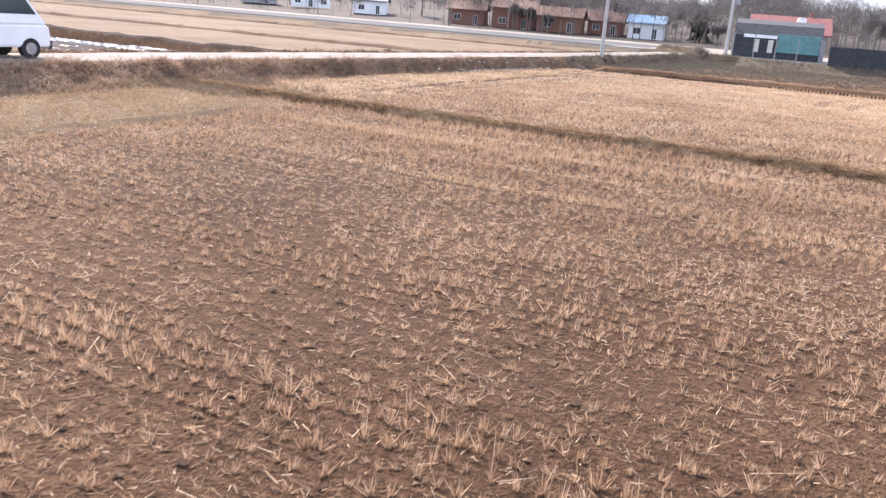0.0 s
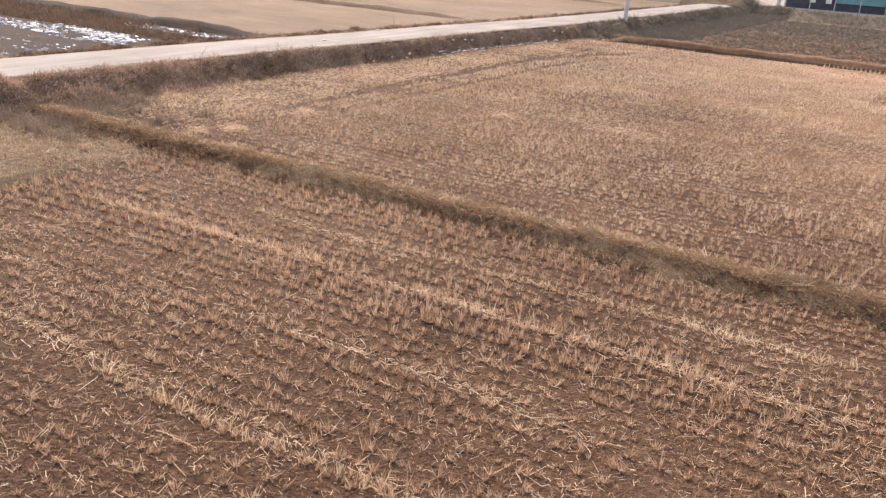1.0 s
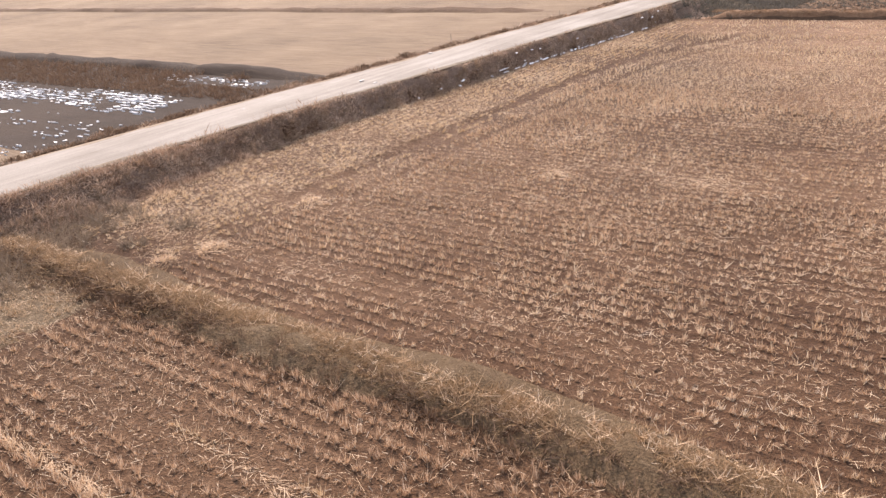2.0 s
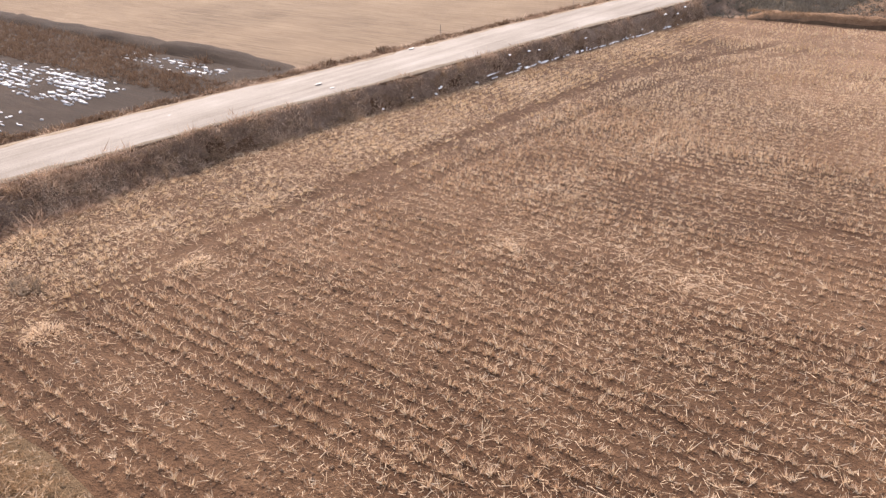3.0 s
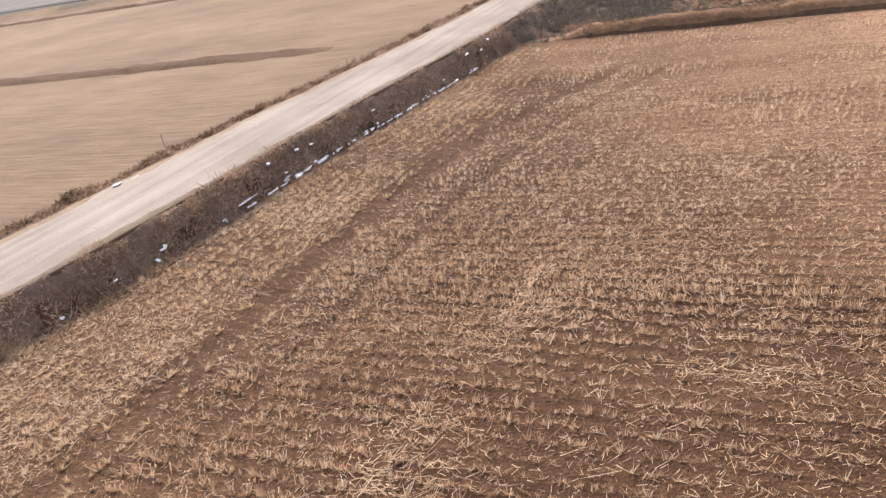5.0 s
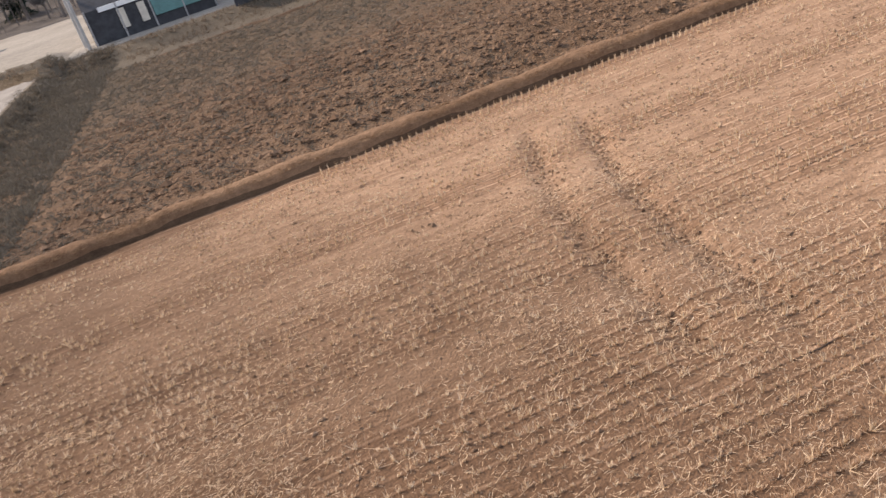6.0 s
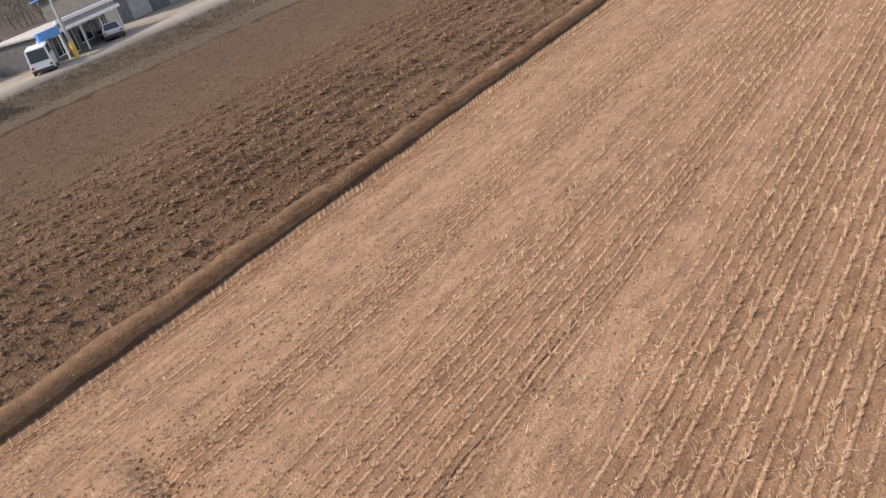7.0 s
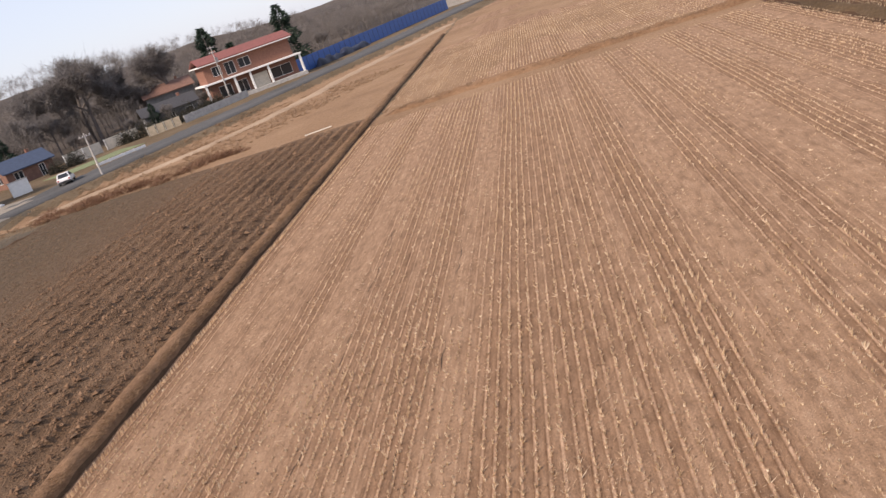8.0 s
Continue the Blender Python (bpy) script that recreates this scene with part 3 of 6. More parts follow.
for x0, x1, mat, label in ((-300, -26.0, M_ASPHALT, "grey village street beyond the fields"), (-26.0, 86.0, M_STREET, "pale concrete village street"), (86.0, 400, M_ASPHALT, "grey asphalt village street")):
    sx = np.linspace(x0, x1, round((x1 - x0) / 4.0) + 1)
    strip("village_street", np.stack([sx, street_y(sx) + 3.6], axis=1), KERB, mat, label, "road")


# ---- stubble ----
def rows(x0, x1, y0, y1, gap, step, stray=0.022):
    ys = np.arange(y0, y1, gap)
    xs = np.arange(x0, x1, step)
    X, Y = np.meshgrid(xs, ys)
    X = X + RNG.normal(scale=0.012 + stray, size=X.shape) + (Y * 7.3 % 1) * step
    Y = Y + RNG.normal(scale=stray, size=Y.shape) + 0.03 * value_noise(X, Y, 6, 77)
    return X.ravel(), Y.ravel()


def stubble(name, x, y, n, label, width=0.016, height=0.13, spread=0.045, gaps=0.06, low=0.25, patchy=0.4, mat=M_STRAW):
    """Hills of cut stalks; whole rows stand pale and upright or lie low, as the harvester left them."""
    lane = sum(g * np.sin(y * 2 * math.pi / w + s) for g, w, s in LANES) * 0.8 + 0.5 * value_noise(x * 0.15, y, 1.2, 94)
    keep = RNG.uniform(size=len(x)) > gaps + low * smooth(0.3, -0.5, lane) + patchy * np.clip(value_noise(x, y, 3.2, 91) + 0.5 * value_noise(x, y, 1.1, 96), 0, 1)
    height = np.broadcast_to(height, x.shape)[keep]
    x, y, lane = x[keep], y[keep], lane[keep]
    h = height * np.clip(0.8 + 0.35 * lane + 0.25 * value_noise(x, y, 4, 93), 0.35, 1.6)
    me = tufts(name, x, y, land(x, y), n, h, spread, width, mat)
    return tagged(new(name, me), label, "stubble", kind="stuff")


def litter(name, x0, x1, y0, y1, count, label, mat=M_LITTER, reach=0.032):
    x, y = RNG.uniform(x0, x1, count), RNG.uniform(y0, y1, count)
    near = value_noise(x, y, 2.5, 111) + 0.5 * value_noise(x, y, 0.8, 112)
    keep = (near > RNG.uniform(-1.2, 0.9, count)) & (x - road_x(y) > field_edge(y) - 0.1)
    x, y = x[keep], y[keep]
    a = RNG.normal(scale=1.0, size=len(x)) + RNG.integers(0, 2, len(x)) * math.pi
    s = RNG.gamma(2.0, reach, len(x)) + 0.025 + np.where(RNG.uniform(size=len(x)) > 0.975, RNG.uniform(0.1, 0.3, len(x)), 0)
    z = land(x, y) + RNG.uniform(0.015, 0.07, len(x))
    p = np.stack([x, y, z], axis=1)
    q = p + np.stack([np.cos(a) * s, np.sin(a) * s, RNG.normal(scale=0.03, size=len(x))], axis=1)
    return tagged(new(name, ribbon_mesh(name, p, q, RNG.uniform(0.0035, 0.008, len(x)), mat)), label, "straw", kind="stuff")


def off_ruts(x, y):
    """Leave the tractor's wheel ruts of the headland bare."""
    tram = np.interp(y, [24, 32, 40, 44, 47, 50, 54], [-16.2, -16.1, -15.9, -15.5, -14.9, -14.0, -12.0])
    gap = np.minimum(np.abs(x - tram), np.abs(x - tram - 1.55) + 0.12)
    ok = (gap > RNG.uniform(0.0, 0.42, len(x))) | (y < 27) | (y > 53)
    return x[ok], y[ok]


CUT = "cut rice stubble in straight planted rows on brown soil"
gx, gy = off_ruts(*rows(-15.2, 3, 22.6, 41.5, 0.30, 0.115, 0.022))
stubble("rice_stubble", gx, gy, 15, CUT, height=0.13, spread=0.05, width=0.0115, low=0.12, gaps=0.03, patchy=0.18, mat=M_BROWNSTUB)
gx, gy = off_ruts(*rows(-15.2, 3, 22.6, 41.5, 0.30, 0.21, 0.025))
stubble("rice_stubble", gx, gy, 13, "paler bleached hills of cut rice stubble", height=0.14, spread=0.06, width=0.013, low=0.12, gaps=0.34, patchy=0.28)
litter("loose_straw", -15.5, 0, 24, 37, 34000, "pale broken straw strewn between the rows", reach=0.028)
gx, gy = off_ruts(*rows(-15.2, 3, 41.5, 56.2, 0.30, 0.15, 0.018))
stubble("rice_stubble", gx, gy, 17, CUT, height=0.12, spread=0.045, width=0.0125, low=0.2, gaps=0.05, patchy=0.3)
gx, gy = rows(3, 26, 22.6, 56.2, 0.30, 0.17, 0.03)
stubble("rice_stubble", gx, gy, 11, CUT, height=0.13, width=0.019, spread=0.04, low=0.4, patchy=0.12)
gx, gy = rows(26, 73.0, 22.6, 56.2, 0.30, 0.19)
stubble("rice_stubble", gx, gy, 5, CUT, width=0.03, height=0.10, low=0.7, patchy=0.2)
gx, gy = rows(-14.8, 18, 13.8, 21.55, 0.30, 0.105, 0.028)
stubble("rice_stubble", gx, gy, 20, "dense upright brown rice stubble in rows", height=0.155, spread=0.05, width=0.0115, low=0.1, gaps=0.03, patchy=0.15, mat=M_BROWNSTUB)
# nearest rows kept lower so that they look softer from the camera
gx, gy = rows(-14.8, 16, 2.0, 13.7, 0.30, 0.115, 0.03)
stubble("rice_stubble", gx, gy, 18, "low rice stubble on damp brown soil", height=0.125, spread=0.055, width=0.011, low=0.15, gaps=0.05, patchy=0.25, mat=M_BROWNSTUB)
for x0, x1, y0, y1 in ((-14.8, 30, -10, 2.0), (16.2, 30, 2.0, 13.7), (18.2, 30, 13.8, 21.4)):
    gx, gy = rows(x0, x1, y0, y1, 0.30, 0.24, 0.03)
    stubble("rice_stubble", gx, gy, 5, "low rice stubble on damp brown soil", height=0.12, spread=0.05, width=0.022, low=0.2, gaps=0.1, mat=M_BROWNSTUB)
# rows that the harvester left pale and tall
for x0, x1, yy, mat, n in ((-13.2, 7.0, 18.12, M_LITTER, 11), (-11.4, 0.0, 19.52, M_STUB, 9), (-10.5, 2.0, 13.86, M_STUB, 11)):
    gx = np.arange(x0, x1, 0.085)
    gx = gx[value_noise(gx, gx * 0 + yy, 0.9, 99) > -0.2]
    gx = gx + RNG.normal(scale=0.03, size=len(gx))
    gy = yy + RNG.normal(scale=0.035, size=len(gx)) + 0.06 * value_noise(gx, gx * 0 + yy, 2.0, 100)
    me = tufts("pale_stubble_row", gx, gy, land(gx, gy), n, 0.15, 0.075, 0.0115, mat)
    tagged(new("pale_stubble_row", me), "pale tall row of cut rice stubble", "stubble", kind="stuff")
gx, gy = rows(30.2, 76.5, 2.2, 21.2, 0.30, 0.25)
stubble("rice_stubble", gx, gy, 3, CUT, width=0.035)
gx, gy = rows(78.6, 130, 15.1, 56.3, 0.30, 0.35)
stubble("rice_stubble", gx, gy, 3, "pale far rice stubble in rows", width=0.05)
# headland rows run along the road
hy, hx = rows(23.4, 56, -21.3, -15.3, 0.30, 0.17, 0.03)
on = hx - road_x(hy) > field_edge(hy)
hx, hy = off_ruts(hx[on], hy[on])
stubble("headland_stubble", hx, hy, 22, "matted headland stubble in rows beside the road ditch", height=0.11, spread=0.07, width=0.013, mat=M_STUB, patchy=0.25)
# last row left tall along the northern bund
ex = np.repeat(np.arange(-4, 72.5, 0.22), 9)
ex = ex + RNG.normal(scale=0.016, size=len(ex))
ey = 56.5 + RNG.normal(scale=0.022, size=len(ex))
base = np.stack([ex, ey, land(ex, ey) - 0.01], axis=1)
tip = base + np.stack([RNG.normal(scale=0.02, size=len(ex)), RNG.normal(-0.02, 0.02, len(ex)), RNG.uniform(0.15, 0.28, len(ex))], axis=1)
me = blade_mesh("edge_stubble", base, tip, np.full(len(ex), 0.03), M_LITTER)
tagged(new("edge_stubble", me), "tall uncut row of rice stubs along the bund", "stubble", kind="stuff")


litter("loose_straw", -20, 10, 22.9, 56, 100000, "loose pale rice straw lying over the stubble", reach=0.022)
litter("brown_chaff", -21, 5, 22.9, 56, 70000, "short brown straw chaff strewn over damp soil", M_CHAFF, 0.018)
litter("brown_chaff", -14.5, 12, 2, 21.4, 100000, "short brown straw chaff strewn over damp soil", M_CHAFF, 0.018)
litter("loose_straw", -21, -16.3, 24, 56, 75000, "pale straw matted over the headland rows", reach=0.024)
litter("loose_straw", -15.5, 3, 37, 50, 75000, "pale broken straw thick between the rows", reach=0.02)
litter("loose_straw", 10, 34, 30, 56, 30000, "short pale straw scraps over dried soil", reach=0.016)
litter("loose_straw", -15, 16, 9, 21.3, 62000, "loose pale rice straw lying over the stubble", reach=0.022)
litter("loose_straw", -21, -14.6, 2, 21.5, 26000, "bleached straw strewn over the grassy strip", reach=0.024)
litter("loose_straw", -15, 16, 2, 9, 10000, "thin scatter of pale straw over damp soil", reach=0.02)


def straw_mat(x, y, rx, ry, count, turn=0.0):
    """A flattened heap of loose straw."""
    count = int(count * 0.3)
    u, v = RNG.normal(scale=0.5, size=count), RNG.normal(scale=0.5, size=count)
    v = v + 0.5 * np.sin(u * 4.0 + x)
    px = x + (u * rx) * math.cos(turn) - (v * ry) * math.sin(turn)
    py = y + (u * rx) * math.sin(turn) + (v * ry) * math.cos(turn)
    a = turn + RNG.normal(scale=0.7, size=count)
    s = RNG.gamma(2.0, 0.045, count) + 0.04
    z = land(px, py) + RNG.uniform(0.01, 0.07, count) * np.exp(-(u * u + v * v))
    p = np.stack([px, py, z], axis=1)
    q = p + np.stack([np.cos(a) * s, np.sin(a) * s, RNG.normal(scale=0.025, size=count)], axis=1)
    me = ribbon_mesh("straw_mat", p, q, RNG.uniform(0.004, 0.009, count), M_LITTER)
    tagged(new("straw_mat", me), "flattened heap of pale loose straw on stubble", "straw", "straw heaps on the field", "stuff")


for x, y, rx, ry, n, turn in (
        (-15.4, 27.4, 0.7, 0.45, 700, 0.4), (-10.9, 31.3, 0.6, 0.4, 700, 0.2), (-11.7, 34.4, 1.1, 0.6, 1000, 0.35), (-11.2, 38.0, 1.2, 0.8, 1300, 0.5),
        (-16.9, 30.3, 0.7, 0.5, 500, 1.2), (-7.3, 32.2, 0.9, 0.6, 700, 0.1), (-17.6, 27.4, 1.2, 0.5, 800, 1.4), (-11.5, 39.4, 0.5, 0.3, 400, 0.9),
        (-12.0, 43.6, 0.6, 0.35, 500, 0.1), (-8.3, 37.1, 1.3, 0.25, 500, 0.1), (-11.8, 35.5, 0.9, 0.6, 450, 0.0), (-10.4, 48.0, 1.4, 0.4, 900, 0.1),
        (-16.0, 23.5, 0.5, 0.35, 500, 0.2), (-15.4, 24.2, 0.8, 0.4, 700, 0.1), (-18.6, 24.7, 0.8, 0.4, 600, 0.5), (-13.5, 46.0, 0.9, 0.4, 500, 0.1),
        (-14.0, 52.8, 1.6, 0.35, 700, 0.1), (-9.0, 43.8, 0.8, 0.4, 400, 0.1), (-17.8, 34.0, 0.9, 0.5, 500, 1.5), (-17.0, 42.0, 1.3, 0.5, 600, 1.5),
        (-10.5, 18.1, 2.6, 0.16, 1100, -0.02), (-5.6, 18.1, 2.6, 0.14, 1100, 0.0), (-1.4, 18.05, 2.4, 0.13, 900, 0.0), (-8.6, 14.1, 2.6, 0.14, 900, 0.0),
        (-4.5, 14.0, 2.2, 0.12, 600, 0.0), (-12.5, 16.2, 1.2, 0.4, 600, 0.2), (-8.5, 19.4, 2.0, 0.12, 600, 0.0),
        (-11.5, 20.4, 2.6, 0.18, 400, -0.01), (-11.0, 17.1, 2.4, 0.22, 400, 0.0), (-5.2, 16.0, 3.0, 0.12, 900, 0.0),
        (-11.8, 15.2, 2.0, 0.25, 500, 0.05), (-13.6, 13.6, 1.2, 0.5, 600, 0.3), (-2.5, 19.6, 2.6, 0.1, 700, 0.0), (3.0, 18.1, 2.6, 0.12, 800, 0.0), (2.5, 15.1, 2.8, 0.12, 700, 0.0),
        (-9.5, 12.4, 2.8, 0.14, 700, 0.0), (-16.6, 15.5, 0.9, 0.7, 700, 0.4), (-17.2, 18.6, 0.8, 0.6, 600, 1.0)):
    straw_mat(x, y, rx, ry, n, turn)


PALE_TUFTS = ((-15.6, 23.2), (-15.2, 24.2), (-18.4, 24.5), (-19.4, 25.9), (-15.4, 27.2))
ROAD_SNOW = ((-22.7, 31.7), (-22.2, 31.3), (-22.5, 30.8), (-22.6, 30.4), (-21.6, 36.4), (-20.9, 36.3), (-22.6, 41.9), (-22.5, 42.4))


# ---- churned clods, cracks, ice, weeds ----
def clods(name, x, y, size, mat, label, lift=0.3, bedded=False):
    """Broken lumps of earth, each a crooked eight-sided stone."""
    n = len(x)
    oct_v = np.array([[1, 0, 0], [0, 1, 0], [-1, 0, 0], [0, -1, 0], [0, 0, 1], [0, 0, -0.7]], float)
    oct_f = np.array([[0, 1, 4], [1, 2, 4], [2, 3, 4], [3, 0, 4], [1, 0, 5], [2, 1, 5], [3, 2, 5], [0, 3, 5]])
    if bedded:                                                   # lower half lies in the ground
        oct_v, oct_f = oct_v[:5], oct_f[:4]
    k = len(oct_v)
    v = oct_v[None] * RNG.uniform(0.55, 1.25, (n, k, 1)) + RNG.normal(scale=0.15, size=(n, k, 3))
    a = RNG.uniform(0, math.pi, n)
    c, s = np.cos(a)[:, None], np.sin(a)[:, None]
    vx, vy = v[..., 0] * c - v[..., 1] * s, v[..., 0] * s + v[..., 1] * c
    sz = np.asarray(size)[:, None]
    P = np.stack([x[:, None] + vx * sz, y[:, None] + vy * sz * 0.8, land(x, y)[:, None] + (v[..., 2] * 0.6 + lift) * sz], axis=2).reshape(-1, 3)
    f = (oct_f[None] + k * np.arange(n)[:, None, None]).reshape(-1, 3)
    return tagged(new(name, raw_mesh(name, P, f, [mat])), label, "soil", kind="stuff")


def scatter(x0, x1, y0, y1, n):
    return RNG.uniform(x0, x1, n), RNG.uniform(y0, y1, n)


cx1, cy1 = scatter(-12, 78, 58.2, 74, 90000)
ridge = np.sin(cy1 * 2 * math.pi / FURROW + 0.3 * value_noise(cx1, cy1, 6, 8)) > RNG.uniform(-0.9, 0.8, len(cx1))
cx1, cy1 = cx1[ridge], cy1[ridge]
clods("ploughed_clods", cx1, cy1, RNG.gamma(2.0, 0.021, len(cx1)) + 0.02, M_CLOD, "dark broken clods of ploughed soil", 0.35, True)
cx2, cy2 = scatter(-10, 77, 74, 91, 26000)
clods("ploughed_clods", cx2, cy2, RNG.gamma(2.0, 0.013, len(cx2)) + 0.014, M_CLOD, "dark broken clods of ploughed soil", 0.3, True)
litter("plough_straw", -12, 77, 58.4, 80, 30000, "brown straw chaff turned into ploughed soil", M_CHAFF, 0.03)
litter("plough_straw", -12, 77, 58.4, 74, 13000, "pale scraps of straw on ploughed soil", M_LITTER, 0.035)
k = RNG.uniform(0, 1, 1500)
tr = RNG.integers(0, 2, 1500)
side = RNG.normal(scale=0.17, size=1500)
bow = -0.45 * 4 * k * (1 - k)
tx = np.where(tr == 0, 1.05 - 2.05 * k, 2.35 - 1.95 * k) + bow + side
ty = np.where(tr == 0, 53.6 - 10.0 * k, 53.0 - 10.0 * k) + RNG.normal(scale=0.1, size=1500)
clods("wheel_track_clods", tx, ty, RNG.gamma(2.0, 0.008, 1500) + 0.010, M_CRUMB, "dark churned clods along two curved wheel tracks", 0.3, True)
for x0, x1, y0, y1, n, size in ((-20, 10, 23, 52, 30000, 0.0065), (-14, 14, -1, 21, 22000, 0.0065)):
    fx, fy = scatter(x0, x1, y0, y1, n)
    ok = (fx - road_x(fy) > 3) & (fx + 0.6 * fy + 6 * value_noise(fx, fy, 4, 97) < RNG.uniform(10, 24, n))
    clods("field_crumbs", fx[ok], fy[ok], RNG.gamma(2.0, size, ok.sum()) + 0.008, M_CRUMB, "small crumbs of brown soil between stubble rows", 0.3, True)

fx, fy = scatter(-8, 38, 36, 56.4, 60000)
ok = fx + 0.6 * fy + 6 * value_noise(fx, fy, 4, 97) > RNG.uniform(10, 26, len(fx))
ok &= value_noise(fx * 0.3, fy, 0.7, 98) > RNG.uniform(-0.9, 0.7, len(fx))
clods("field_crumbs", fx[ok], fy[ok], RNG.gamma(2.0, 0.006, ok.sum()) + 0.01, M_DRYCRUMB, "small dry crumbs of pale brown soil between combed rows", 0.25, True)

# a crack's inner shade is painted as a flat dark ribbon on the soil
M_CRACK = plain("crack_shade", (0.03, 0.018, 0.012), rough=1.0)


def crack(x0, x1, y, seed):
    x = np.arange(x0, x1, 0.12)
    yy = y + 0.06 * value_noise(x, x * 0, 0.6, seed) + 0.12 * value_noise(x, x * 0 + 5, 3.0, seed + 1)
    w = 0.013 * np.clip(0.1 + value_noise(x, x * 0 + 9, 0.9, seed + 2), 0.0, 1.0) + 0.0005
    z = land(x, yy) + 0.012
    v = np.concatenate([np.stack([x, yy - w, z], 1), np.stack([x, yy + w, z], 1)])
    i = np.arange(len(x) - 1)
    f = np.stack([i, i + 1, i + 1 + len(x), i + len(x)], 1)
    tagged(new("soil_crack", raw_mesh("soil_crack", v, f, [M_CRACK])), "long dark shrinkage crack between stubble rows", "crack", kind="structure")


for x0, x1, y, s in ((1.5, 30, 46.6, 201), (22, 34, 45.9, 204), (-1, 9, 42.4, 207), (4, 16, 39.6, 210), (10, 40, 49.4, 213), (30, 60, 38.0, 216)):
    crack(x0, x1, y, s)


def flakes(name, x, y, lx, ly, label, mat=M_ICE, lift=0.03, thick=0.06):
    """Ragged six-sided sheets of ice and old snow with a little thickness."""
    n = len(x)
    a = np.linspace(0, 2 * math.pi, 7)[:-1][None, :] + RNG.normal(scale=0.2, size=(n, 6))
    r = RNG.uniform(0.5, 1.15, (n, 6))
    px = x[:, None] + np.cos(a) * r * np.asarray(lx).reshape(-1, 1)
    py = y[:, None] + np.sin(a) * r * np.asarray(ly).reshape(-1, 1)
    z = np.broadcast_to(land(x, y)[:, None] + lift, px.shape) + RNG.normal(scale=min(0.012, thick * 0.25), size=px.shape)
    top = np.stack([px, py, z], 2).reshape(-1, 3)
    low = top.copy()
    low[:, 2] -= thick
    v = np.concatenate([top, low])
    i = (6 * np.arange(n))[:, None]
    tops = i + np.arange(6)[None, :]
    fan = np.concatenate([np.stack([tops[:, 0], tops[:, j], tops[:, j + 1], tops[:, j + 1]], 1)[:, :3] for j in range(1, 5)])
    m = 6 * n
    walls = [np.stack([tops[:, j], tops[:, j] + m, tops[:, (j + 1) % 6]], 1) for j in range(6)]
    walls += [np.stack([tops[:, (j + 1) % 6], tops[:, j] + m, tops[:, (j + 1) % 6] + m], 1) for j in range(6)]
    f = np.concatenate([fan] + walls)
    return tagged(new(name, raw_mesh(name, v, f, [mat])), label, "ice", kind="stuff")


iy = np.concatenate([RNG.uniform(36, 57, 8), RNG.normal(44.3, 1.9, 26), RNG.normal(51, 1.7, 30), RNG.normal(48, 0.7, 9)])
iy = iy[(iy > 26) & (iy < 57)]
ix = road_x(iy) + bank_foot(iy) + 0.12 + RNG.normal(scale=0.07, size=len(iy))
flakes("ditch_ice", ix, iy, RNG.gamma(1.5, 0.018, len(iy)) + 0.012, RNG.gamma(1.5, 0.05, len(iy)) + 0.02, "broken white ice along the field ditch", M_SNOW, 0.17, 0.03)
ey2 = RNG.uniform(38, 56, 11)
flakes("ditch_ice", road_x(ey2) + RNG.uniform(1.75, 2.0, 11), ey2, RNG.uniform(0.02, 0.07, 11), RNG.uniform(0.04, 0.11, 11), "small scraps of old snow in bank weeds", M_SNOW, 0.24, 0.03)


def snow_band(y0, y1, n, x0, x1, dense):
    x = x1 - np.abs(RNG.normal(scale=abs(x1 - x0) * 0.5, size=n))
    y = RNG.uniform(y0, y1, n)
    y = np.round(y / 0.32) * 0.32 + RNG.normal(scale=0.05, size=n)
    keep = value_noise(x * 0.4, y, 0.8, 301) + 0.4 * value_noise(x, y, 0.4, 302) > RNG.uniform(-dense, 0.7, n)
    x, y = x[keep], y[keep]
    flakes("old_snow", x, y, RNG.gamma(2.0, 0.055, len(x)) + 0.02, RNG.gamma(2.0, 0.016, len(x)) + 0.012, "melting snow and ice in dark wet furrows")


snow_band(32.0, 34.5, 2900, -62, -29.4, 0.6)
snow_band(37.2, 38.4, 330, -34, -28.6, 0.6)
snow_band(26.5, 31.0, 700, -50, -28.4, 0.2)


def weeds(name, x, y, n, height, spread, width, mat, label):
    me = tufts(name, x, y, land(x, y), n, height, spread, width, mat)
    return tagged(new(name, me), label, "weeds", kind="stuff")


def along_road(y0, y1, d0, d1, n, cell, seed):
    y = RNG.uniform(y0, y1, n)
    x = road_x(y) + RNG.uniform(d0, d1, n)
    keep = value_noise(x, y, cell, seed) > RNG.uniform(-1.3, 0.6, n)
    return x[keep], y[keep]


x, y = along_road(-30, 57, 1.66, 3.6, 9000, 0.7, 401)
ok = x - road_x(y) < field_edge(y) - 0.05
x, y = x[ok], y[ok]
weeds("bank_weeds", x, y, 10, RNG.uniform(0.04, 0.14, len(x)), 0.12, 0.014, M_BRUSH, "dark dry weeds and brambles on the road bank")
x, y = along_road(24, 57, 1.7, 2.3, 450, 0.9, 402)
weeds("bank_brush", x, y, 16, RNG.uniform(0.15, 0.4, len(x)), 0.2, 0.012, M_RUST, "reddish dead brush on the road bank")
x, y = along_road(-30, 100, -4.6, -1.7, 9000, 0.7, 403)
weeds("verge_grass", x, y, 12, RNG.uniform(0.06, 0.22, len(x)), 0.13, 0.014, M_WEED, "brown dry grass on the far road verge")
x, y = along_road(57, 100, 1.7, 6.5, 7000, 1.0, 404)
weeds("bank_weeds", x, y, 9, RNG.uniform(0.1, 0.38, len(x)), 0.22, 0.03, M_GREYWEED, "grey-brown dead weeds at the field corner by the road")


